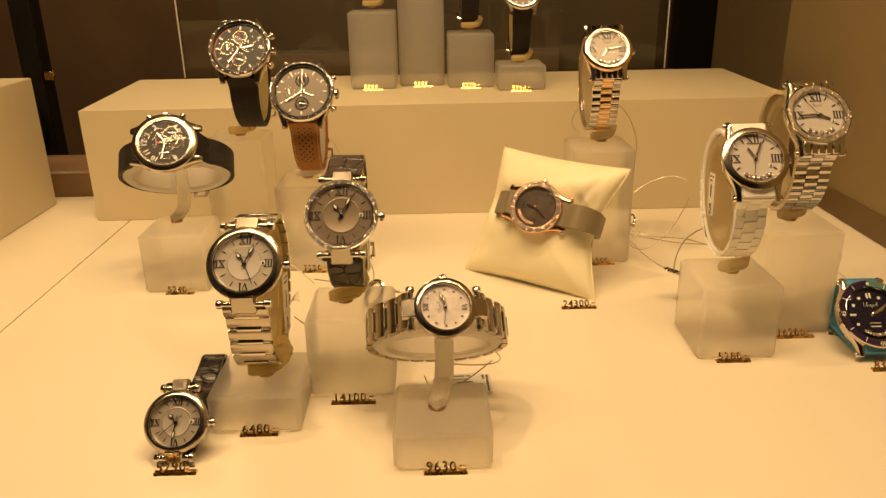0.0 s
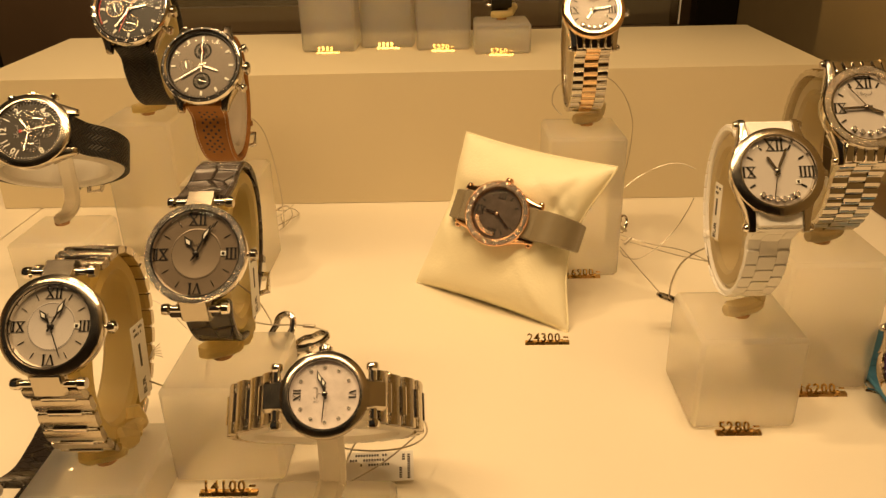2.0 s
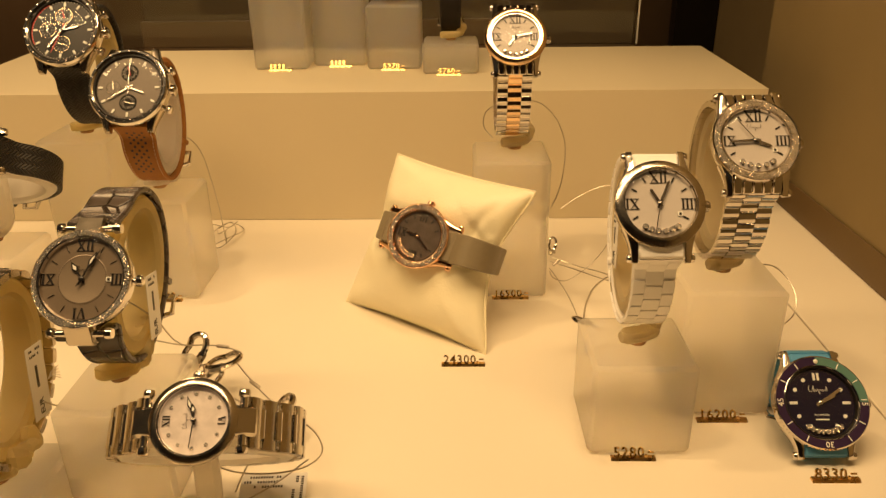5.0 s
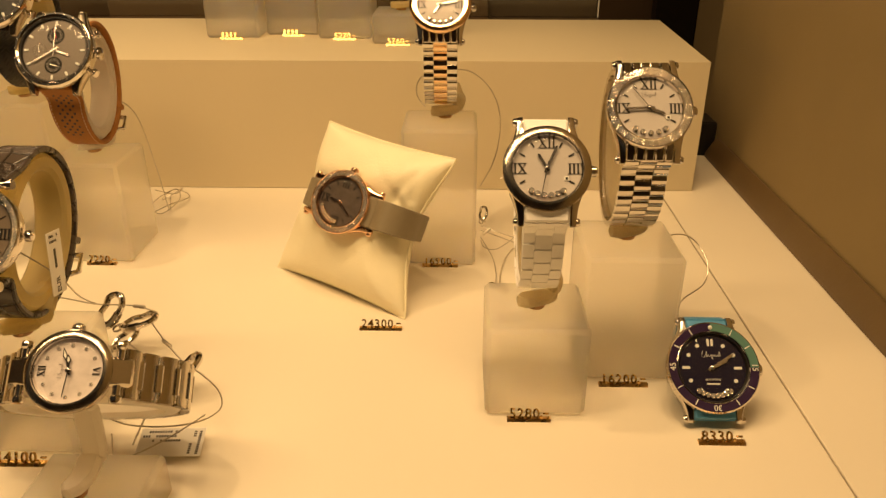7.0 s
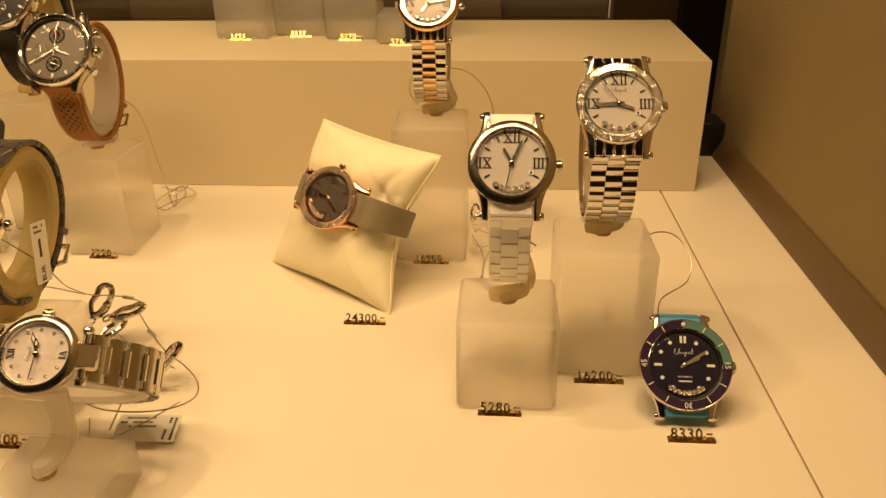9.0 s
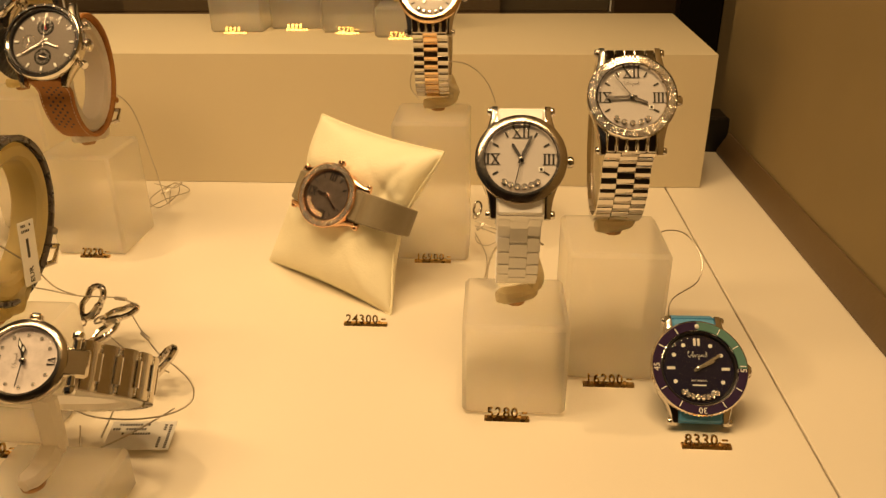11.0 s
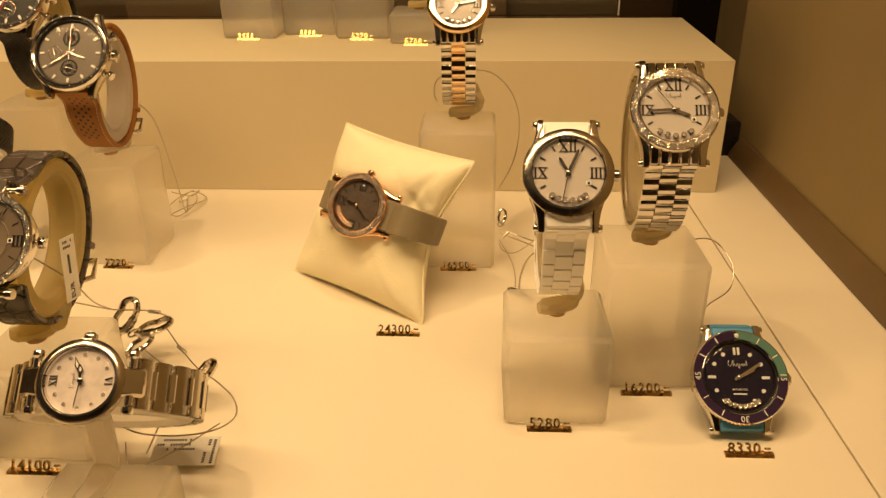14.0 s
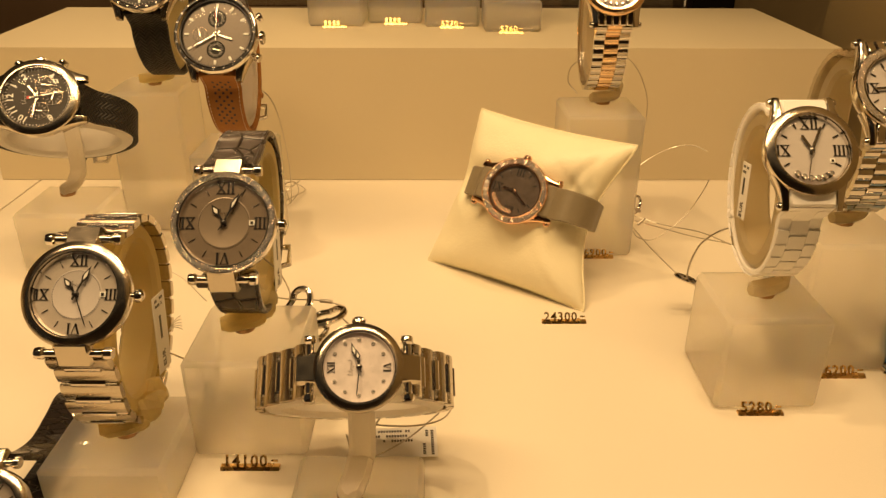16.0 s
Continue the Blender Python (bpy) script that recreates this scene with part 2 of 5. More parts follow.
PANE = clear_glass("glass_pane", 1.45, (0.93, 0.95, 0.92))
PAPER = material("white_paper", (0.84, 0.82, 0.77), 0.6, noise_scale=100, vary=0.03)
WIRE = material("steel_wire", (0.55, 0.50, 0.42), 0.35, 1.0, noise_scale=800, vary=0.1)
THREAD = material("pale_thread", (0.80, 0.76, 0.66), 0.7)
STITCH = material("stitching", (0.62, 0.50, 0.34), 0.7)


# ---- geometry helpers ----
class Geo:
    """Vertices and faces gathered into one mesh."""

    def __init__(self):
        self.v, self.f, self.uv = [], [], {}

    def add(self, verts, faces, m=None):
        k = len(self.v)
        self.v += [tuple(m @ Vector(p)) for p in verts] if m is not None else [tuple(p) for p in verts]
        self.f += [tuple(i + k for i in f) for f in faces]
        return self

    def box(self, size, m=None, c=0.0):
        """A box round the origin with its edges chamfered by c."""
        hx, hy, hz = (s / 2 for s in size)
        c = min(c, 0.49 * min(size))
        if c <= 0:
            vs = [(x, y, z) for x in (-hx, hx) for y in (-hy, hy) for z in (-hz, hz)]
            return self.add(vs, [(0, 1, 3, 2), (4, 6, 7, 5), (0, 4, 5, 1), (2, 3, 7, 6), (0, 2, 6, 4), (1, 5, 7, 3)], m)
        vs, ids = [], {}
        for sx in (-1, 1):
            for sy in (-1, 1):
                for sz in (-1, 1):
                    for a in range(3):
                        p = [sx * (hx - c), sy * (hy - c), sz * (hz - c)]
                        p[a] += (sx, sy, sz)[a] * c
                        ids[sx, sy, sz, a] = len(vs)
                        vs.append(p)
        fs = []
        for a in range(3):
            b, d = (a + 1) % 3, (a + 2) % 3
            for s in (-1, 1):
                loop = []
                for sb, sd in ((-1, -1), (1, -1), (1, 1), (-1, 1)):
                    k = [0, 0, 0]
                    k[a], k[b], k[d] = s, sb, sd
                    loop.append(ids[k[0], k[1], k[2], a])
                fs.append(loop)
            for sb in (-1, 1):
                for sd in (-1, 1):
                    k0, k1 = [0, 0, 0], [0, 0, 0]
                    k0[a], k1[a] = -1, 1
                    k0[b] = k1[b] = sb
                    k0[d] = k1[d] = sd
                    fs.append([ids[(*k0, b)], ids[(*k1, b)], ids[(*k1, d)], ids[(*k0, d)]])
        for sx in (-1, 1):
            for sy in (-1, 1):
                for sz in (-1, 1):
                    fs.append([ids[sx, sy, sz, a] for a in range(3)])
        return self.add(vs, fs, m)

    def lathe(self, profile, seg=48, m=None, start=0.0, sweep=360.0):
        """Turns a profile of (radius, height) round z."""
        full = sweep >= 359.9
        n = seg if full else seg + 1
        vs = [(r * math.cos(radians(start + sweep * i / seg)), r * math.sin(radians(start + sweep * i / seg)), z) for i in range(n) for r, z in profile]
        k = len(profile)
        fs = []
        for i in range(seg):
            j = (i + 1) % n
            for a in range(k - 1):
                q = [i * k + a, j * k + a, j * k + a + 1, i * k + a + 1]
                fs.append(q)
        return self.add(vs, fs, m)

    def prism(self, outline, z0, z1, m=None):
        n = len(outline)
        vs = [(x, y, z0) for x, y in outline] + [(x, y, z1) for x, y in outline]
        fs = [tuple(range(n - 1, -1, -1)), tuple(range(n, 2 * n))]
        fs += [(i, (i + 1) % n, n + (i + 1) % n, n + i) for i in range(n)]
        return self.add(vs, fs, m)

    def tube(self, pts, r, seg=8, closed=False, m=None):
        pts = [Vector(p) for p in pts]
        n = len(pts)
        vs, up = [], None
        for i, p in enumerate(pts):
            a, b = (pts[i - 1], pts[(i + 1) % n]) if closed else (pts[max(0, i - 1)], pts[min(n - 1, i + 1)])
            t = (b - a).normalized()
            if up is None:
                up = t.orthogonal().normalized()
            up = (up - t * up.dot(t)).normalized()
            side = t.cross(up)
            rr = r[i] if isinstance(r, (list, tuple)) else r
            vs += [p + rr * (math.cos(2 * math.pi * k / seg) * up + math.sin(2 * math.pi * k / seg) * side) for k in range(seg)]
        fs = []
        for i in range(n if closed else n - 1):
            j = (i + 1) % n
            fs += [(i * seg + k, i * seg + (k + 1) % seg, j * seg + (k + 1) % seg, j * seg + k) for k in range(seg)]
        if not closed:
            fs += [tuple(range(seg - 1, -1, -1)), tuple((n - 1) * seg + k for k in range(seg))]
        return self.add(vs, fs, m)

    def band(self, frames, widths, thick, closed=False, edge=0.25):
        """A strap: a rounded flat section carried along frames of (point, across, out). Keeps u along it and v across it."""
        k0 = len(self.v)
        n = len(frames)
        run, last = 0.0, None
        for i, (p, across, out) in enumerate(frames):
            if last is not None:
                run += (p - last).length
            last = p
            w = widths[i] if isinstance(widths, (list, tuple)) else widths
            h, e = thick / 2, thick * edge
            sec = [(-w / 2, -h + e), (-w / 2, h - e), (-w / 2 + e, h), (w / 2 - e, h), (w / 2, h - e), (w / 2, -h + e), (w / 2 - e, -h), (-w / 2 + e, -h)]
            for a, b in sec:
                self.uv[len(self.v)] = (run, a)
                self.v.append(tuple(p + across * a + out * b))
        for i in range(n if closed else n - 1):
            j = (i + 1) % n
            self.f += [(k0 + i * 8 + k, k0 + i * 8 + (k + 1) % 8, k0 + j * 8 + (k + 1) % 8, k0 + j * 8 + k) for k in range(8)]
        if not closed:
            self.f += [tuple(k0 + k for k in range(7, -1, -1)), tuple(k0 + (n - 1) * 8 + k for k in range(8))]
        return self

    def ball(self, r, m=None, seg=10, rings=6):
        prof = [(max(1e-5, r * math.sin(math.pi * i / rings)), -r * math.cos(math.pi * i / rings)) for i in range(rings + 1)]
        return self.lathe(prof, seg, m)

    def mesh(self, name, mat, smooth=38):
        me = bpy.data.meshes.new(name)
        bm = bmesh.new()
        vs = [bm.verts.new(p) for p in self.v]
        layer = bm.loops.layers.uv.new("UVMap") if self.uv else None
        for f in self.f:
            try:
                face = bm.faces.new([vs[i] for i in f])
            except ValueError:
                continue
            face.smooth = smooth > 0
            if layer:
                for loop, i in zip(face.loops, f):
                    loop[layer].uv = self.uv.get(i, (0, 0))
        bmesh.ops.recalc_face_normals(bm, faces=bm.faces)
        bm.to_mesh(me)
        bm.free()
        if smooth:
            me.set_sharp_from_angle(angle=radians(smooth))
        me.materials.append(mat)
        return me


def thing(name, m, label, category, group="", kind=""):
    ob = new(name)
    ob.empty_display_size = 0.01
    ob.matrix_world = m
    return tagged(ob, label, category, group, kind)


def part(name, geo, mat, parent, label="", smooth=38):
    ob = new(name, geo.mesh(name, mat, smooth) if isinstance(geo, Geo) else geo)
    ob.parent = parent
    return tagged(ob, label)


def solid(name, geo, mat, label, category, kind="", m=None, smooth=38):
    ob = new(name, geo.mesh(name, mat, smooth))
    if m is not None:
        ob.matrix_world = m
    return tagged(ob, label, category, "", kind)


LETTERS = {}


def letters(body, size, depth, mat, spacing=1.0, align="CENTER", bold=0.0):
    """Writing in the built-in font as a mesh, lying in the xy plane."""
    key = (body, size, depth, mat.name, spacing, align, bold)
    if key not in LETTERS:
        cu = bpy.data.curves.new("writing", "FONT")
        cu.body, cu.size, cu.extrude, cu.align_x, cu.space_character, cu.resolution_u = body, size, depth / 2, align, spacing, 2
        cu.offset = bold
        tmp = new("writing", cu)
        dg = bpy.context.evaluated_depsgraph_get()
        me = bpy.data.meshes.new_from_object(tmp.evaluated_get(dg))
        bpy.data.objects.remove(tmp)
        bpy.data.curves.remove(cu)
        me.materials.clear()
        me.materials.append(mat)
        LETTERS[key] = me
    return LETTERS[key]


def spline(pts, per=8):
    """A smooth line through the points."""
    p = [Vector(q) for q in pts]
    p = [p[0] * 2 - p[1], *p, p[-1] * 2 - p[-2]]
    out = []
    for i in range(1, len(p) - 2):
        for k in range(per):
            t = k / per
            a, b, c, d = p[i - 1:i + 3]
            out.append(0.5 * (2 * b + (c - a) * t + (2 * a - 5 * b + 4 * c - d) * t * t + (3 * b - a - 3 * c + d) * t ** 3))
    out.append(p[-2])
    return out


def even(pts, step):
    """The line's points again at even steps."""
    cum = [0.0]
    for a, b in zip(pts, pts[1:]):
        cum.append(cum[-1] + (b - a).length)
    n = max(2, round(cum[-1] / step))
    out, j = [], 0
    for i in range(n + 1):
        s = cum[-1] * i / n
        while j < len(cum) - 2 and cum[j + 1] < s:
            j += 1
        f = (s - cum[j]) / max(1e-9, cum[j + 1] - cum[j])
        out.append(pts[j].lerp(pts[j + 1], f))
    return out


# ---- the showcase ----
def slab(name, x0, x1, y0, y1, z0, z1, mat, label, category, c=0.0008, kind="structure"):
    g = Geo().box((x1 - x0, y1 - y0, z1 - z0), None, c)
    return solid(name, g, mat, label, category, kind, pose((x0 + x1) / 2, (y0 + y1) / 2, (z0 + z1) / 2))


slab("floor", -0.2645, 0.3312, 0.16, 0.94, -0.02, 0, CREAM, "cream laminate showcase floor panel", "floor", 0.0005)
slab("floor", 0.3322, 0.404, 0.16, 0.79, -0.02, 0, CREAM, "narrow cream laminate floor strip beside a joint", "floor", 0.0005)
slab("floor", -0.80, -0.2655, 0.16, 0.783, -0.02, 0, CREAM, "cream laminate floor panel beside a joint", "floor", 0.0005)
slab("floor_base", -0.80, 0.404, 0.16, 0.94, -0.06, -0.0205, GROOVE, "dark base under the showcase floor", "floor")
solid("platform", Geo().prism([(-0.295, 0.697), (0.3585, 0.697), (0.367, 0.90), (-0.311, 0.90)], 0.0004, 0.105), CREAM_SHADED, "cream painted display platform", "platform", "structure", None, 30)
slab("side_box", -0.74, -0.362, 0.30, 0.758, 0, 0.128, CREAM_SHADED, "cream painted display box", "platform", 0.001)
slab("wall_right", 0.4050, 0.43, -0.10, 0.83, -0.06, 0.95, FABRIC, "brown fabric covered side wall", "wall", 0.002)
solid("baseboard", Geo().prism([(0.3945, 0.0), (0.4045, 0.0), (0.4045, 0.018), (0.4030, 0.018), (0.3945, 0.0035)], -0.786, -0.10, Matrix(((1, 0, 0, 0), (0, 0, -1, 0), (0, 1, 0, 0.0005), (0, 0, 0, 1)))), TRIM, "brown wooden trim along the wall", "trim", "structure")
slab("trim_block", 0.3720, 0.4045, 0.7920, 0.825, -0.0205, 0.031, BLACK, "small black block at the end of the wall", "block", 0.002, "")
slab("post_right", 0.552, 0.633, 1.66, 1.70, -0.30, 0.95, BLACK, "black upright far behind the showcase", "post", 0.002)
slab("wall_right_back", 0.634, 0.66, 0.80, 1.72, -0.32, 0.95, FABRIC, "brown side wall of the shop behind the showcase", "wall")
slab("wall_right_side", 0.431, 0.633, 0.80, 0.82, -0.32, 0.95, FABRIC, "brown wall return behind the showcase wall", "wall")
slab("wall_back", -1.4, 0.66, 1.72, 1.76, -0.32, 0.95, DARK, "dark rear wall of the shop", "wall")
slab("wall_left", -1.44, -1.40, -0.1, 1.76, -0.32, 0.95, DARK, "dark side wall of the shop", "wall")
slab("ceiling", -1.44, 0.66, 0.10, 1.76, 0.95, 0.98, CEILING, "dark brown showcase ceiling", "ceiling")
slab("shop_floor", -1.40, 0.634, 0.94, 1.72, -0.32, -0.30, DARK, "dark shop floor behind the showcase", "floor")
slab("back_sill", -0.80, 0.392, 0.945, 1.0, -0.06, -0.004, SHELF_WOOD, "brown wooden sill at the showcase rear", "trim", 0.002)
slab("back_sill", -0.80, -0.318, 0.785, 0.86, -0.0205, 0.027, SHELF_WOOD, "brown wooden sill at the showcase rear", "trim", 0.002)
slab("rear_board", -0.255, 0.335, 1.06, 1.08, -0.06, 0.95, BROWN_BACK, "brown board behind the glass", "wall")
slab("rear_board_rail", -0.255, 0.20, 1.045, 1.058, 0.02, 0.115, DARK, "dark rail across the lower board", "trim")
slab("post_left", -0.545, -0.515, 1.09, 1.12, -0.30, 0.95, BLACK, "black upright behind the showcase", "post", 0.002)
slab("post_left", -0.66, -0.645, 1.14, 1.17, -0.30, 0.95, BLACK, "black upright behind the showcase", "post", 0.002)
slab("door_clip", -0.512, -0.498, 1.085, 1.09, 0.082, 0.094, GOLD, "small brass clip on the upright", "clip", 0.001, "")
slab("street", -1.6, 1.6, -1.6, 0.12, -1.02, -1.0, DARK, "dark pavement outside the window", "ground")
slab("street_wall", -1.6, 1.6, -1.65, -1.60, -1.02, 1.4, DARK, "dark facade behind the viewer", "wall")
slab("window_plinth", -1.44, 0.45, 0.12, 0.158, -1.0, -0.022, TRIM, "brown plinth under the shop window", "wall")
slab("floor_base", -1.40, -0.802, 0.16, 0.94, -0.06, -0.0205, GROOVE, "dark base beside the showcase floor", "floor")

pane = thing("window_1", pose(0.02, 0.95, 0), "clear glass pane with polished edges behind the platform", "window", kind="structure")
g = Geo().box((0.585, 0.006, 0.50), pose(0, 0, 0.35), 0.0006)
ob = part("pane", g, PANE, pane)
ob.visible_shadow = False
part("pane_edge", Geo().box((0.0016, 0.0062, 0.50), pose(-0.2935, 0, 0.35), 0.0004), PAPER, pane, "bright polished glass edge")
part("pane_edge", Geo().box((0.0016, 0.0062, 0.50), pose(0.2935, 0, 0.35), 0.0004), PAPER, pane, "bright polished glass edge")
pane2 = thing("window_2", pose(-0.60, 0.98, 0), "clear glass pane at the showcase rear", "window", kind="structure")
ob = part("pane", Geo().box((0.20, 0.006, 0.60), pose(-0.10, 0, 0.32), 0.0006), PANE, pane2)
ob.visible_shadow = False
part("pane_edge", Geo().box((0.003, 0.0062, 0.60), pose(0.0015, 0, 0.32), 0.0004), PAPER, pane2, "bright polished glass edge")

# a round-backed chair in the dark shop
g = Geo().lathe([(0.001, -0.012), (0.045, -0.012), (0.052, -0.006), (0.052, 0.006), (0.045, 0.012), (0.001, 0.012)], 40)
chair = thing("shop_chair", pose(-0.50, 1.02, -0.30), "black chair with a rounded back in the dark shop", "chair")
ob = part("backrest", g, BLACK, chair)
ob.matrix_local = pose(-0.075, 0.06, 0.315, 90)
part("back_post", Geo().box((0.05, 0.015, 0.30), pose(-0.075, 0.06, 0.15), 0.003), BLACK, chair)
part("foot", Geo().box((0.12, 0.12, 0.02), pose(-0.075, 0.06, 0.01), 0.003), BLACK, chair)


# ---- acrylic blocks, cuffs and price signs ----
def acrylic_block(cx, cy, z0, h, label="frosted acrylic display cube", turn=0.0):
    g = Geo().box((0.0470, 0.0470, h - 0.0003), pose(0, 0, h / 2), 0.0020)
    return tagged(solid("acrylic_block", g, ACRYLIC, label, "display block", "", pose(cx, cy, z0 + 0.0002, 0, 0, turn)), group="acrylic display blocks")


def price_sign(cx, y, z0, body, width, turn=0.0, shown=True, lean=26):
    root = thing("price_sign", pose(cx, y, z0, 0, 0, turn), "small gold price sign reading %s.-" % body if shown else "small gold price sign with unreadable figures", "price sign", "price signs")
    part("base_bar", Geo().prism([(0.0, 0.0), (0.0034, 0.0), (0.0030, 0.0013), (0.0008, 0.0013)], -width / 2, width / 2, Matrix(((0, 0, 1, 0), (1, 0, 0, -0.0017), (0, 1, 0, 0), (0, 0, 0, 1)))), GOLD, root)
    if shown:
        n = len(body)
        size = 0.0066
        pitch = 0.00365 if n == 4 else 0.0037
        x = -width / 2 + 0.0008 + pitch / 2
        for ch in body:
            ob = part("digit", letters(ch, size, 0.0009, GOLD, bold=0.00009), None, root)
            ob.matrix_local = pose(x, -0.0004 if lean else 0.0002, 0.0014, 90 - lean)
            x += pitch
        ob = part("point", Geo().box((0.0012, 0.0010, 0.0014), None, 0.0001), GOLD, root)
        ob.matrix_local = pose(x - 0.0013, -0.0002, 0.0020)
        ob = part("dash", Geo().box((0.0026, 0.0009, 0.0008), None, 0.0001), GOLD, root)
        ob.matrix_local = pose(x + 0.0009, 0.0006, 0.0034, -lean)
    else:
        x = -width / 2 + 0.002
        for i in range(4):
            ob = part("figure", Geo().box((0.0024, 0.0006, 0.0044), None, 0.0002), GOLD, root)
            ob.matrix_local = pose(x, 0.0006 if lean else 0.0003, 0.0034, -lean)
            x += 0.0036
    return root


class Ring:
    """The oval that a cuff and the strap on it follow, in the watch's own frame: y to twelve, z out of the dial."""

    def __init__(self, long, short, slant, behind, shift=0.0):
        self.l, self.s = long, short
        a = radians(slant)
        self.e1, self.e2 = Vector((0, math.cos(a), math.sin(a))), Vector((0, -math.sin(a), math.cos(a)))
        self.t0 = math.atan2(short * math.cos(a), long * math.sin(a)) if slant else math.pi / 2
        p = self.l * math.cos(self.t0) * self.e1 + self.s * math.sin(self.t0) * self.e2
        self.c = Vector((0, shift, -behind)) - p

    def at(self, t, off=0.0):
        n = (math.cos(t) / self.l * self.e1 + math.sin(t) / self.s * self.e2).normalized()
        return self.c + self.l * math.cos(t) * self.e1 + self.s * math.sin(t) * self.e2 + n * off, n


def watch_frame(centre, lean, side=False, yaw=0.0, roll=0.0):
    """Dial centre; lean back in degrees; side: twelve points to the left."""
    return Matrix.Translation(centre) @ pose(0, 0, 0, 90 - lean, 0, yaw) @ pose(0, 0, 0, 0, 0, (90 if side else 0) + roll)


def cuff_stand(w, ring, disc, side=False, wide=0.0152, mat=None):
    """An acrylic C-cuff on a bent foot, screwed to a block by a small bronze disc."""
    mat = mat or CUFF
    base = Vector(disc)
    root = thing("display_cuff", Matrix.Translation(base), "yellowish acrylic watch cuff screwed to an acrylic cube", "watch stand", "acrylic watch cuffs")
    inv = Matrix.Translation(-base) @ w
    rot = inv.to_3x3()
    frames = []
    n = 56
    for i in range(n):
        p, out = ring.at(ring.t0 - 2 * math.pi * i / n, -0.0042)
        p = p - Vector((0.0010 if side else 0.0, 0, 0))
        frames.append((inv @ p, (rot @ Vector((1, 0, 0))).normalized(), (rot @ out).normalized()))
    part("cuff", Geo().band(frames, wide, 0.0078, True, 0.22), mat, root)
    if side:
        top = inv.translation.z - 0.020
        pts = [Vector((0.004, 0.013, top)), Vector((0.004, 0.0125, 0.6 * top)), Vector((0.0036, 0.012, 0.30 * top)), Vector((0.0030, 0.0098, 0.0085)), Vector((0.0015, 0.0045, 0.0046)), Vector((-0.0005, -0.0045, 0.0040))]
        across = Vector((1, 0, 0))
        wd = 0.0095
    else:
        low = min(frames, key=lambda f: f[0].z)[0]
        a = Vector((0.0065, low.y + 0.002, low.z))
        pts = [a + Vector((0, 0.005, 0.004)), a + Vector((0.0012, 0.002, -0.002)), Vector((0.0090, 0.004, 0.0100)), Vector((0.0082, 0.003, 0.0058)), Vector((0.0030, 0.000, 0.0048)), Vector((-0.0085, -0.004, 0.0048))]
        wd = 0.0100
        across = Vector((0.42, 0.9, 0)).normalized()
    line = even(spline(pts, 8), 0.0014)
    fr = []
    for i, p in enumerate(line):
        t = (line[min(i + 1, len(line) - 1)] - line[max(0, i - 1)]).normalized()
        ac = (across - t * across.dot(t)).normalized()
        fr.append((p, ac, t.cross(ac)))
    k = len(fr)
    ws = [wd * min(1.0, 0.45 + 0.25 * (k - 1 - i), 1.0 if side else 0.5 + 0.12 * i) for i in range(k)]
    part("foot", Geo().band(fr, ws, 0.0052, False, 0.32), mat, root)
    part("screw_disc", Geo().lathe([(1e-5, 0.0002), (0.0042, 0.0002), (0.0044, 0.0006), (0.0044, 0.0018), (0.0040, 0.0022), (1e-5, 0.0022)], 28), BRONZE, root, "bronze screw disc")
    return root


# ---- watches ----
def strap_line(yl, zl, ring, off, cut=40):
    """From the twelve o'clock lug round the ring to the six o'clock lug."""
    pts = [Vector((0, yl, zl))]
    n = 22
    a0, a1 = ring.t0 - radians(cut), ring.t0 - 2 * math.pi + radians(cut)
    for i in range(n + 1):
        p, _ = ring.at(a0 + (a1 - a0) * i / n, off)
        if p.z < zl - 0.0005:
            pts.append(p)
    pts.append(Vector((0, -yl, zl)))
    return spline(pts, 6)


def frames_of(line):
    fr = []
    for i, p in enumerate(line):
        t = (line[min(i + 1, len(line) - 1)] - line[max(0, i - 1)]).normalized()
        fr.append((p, Vector((1, 0, 0)), Vector((1, 0, 0)).cross(t).normalized() * -1))
    mid = sum((f[0] for f in fr), Vector()) / len(fr)
    if sum((f[0] - mid).dot(f[2]) for f in fr) < 0:
        fr = [(p, a, -o) for p, a, o in fr]
    return fr


def link_matrix(p, across, out):
    y = out.cross(across)
    m = Matrix((across, y, out)).transposed().to_4x4()
    m.translation = p
    return m


def domed_link(w, l, th, bulge):
    """A bracelet link, arched along its length, with chamfered ends."""
    n = 6
    o = [(-l / 2, -th / 2), (l / 2, -th / 2)]
    for i in range(n + 1):
        y = l / 2 - l * i / n
        o.append((y, th / 2 - bulge * (2 * y / l) ** 2))
    return Geo().prism(o, -w / 2, w / 2, Matrix(((0, 0, 1, 0), (1, 0, 0, 0), (0, 1, 0, 0), (0, 0, 0, 1))))


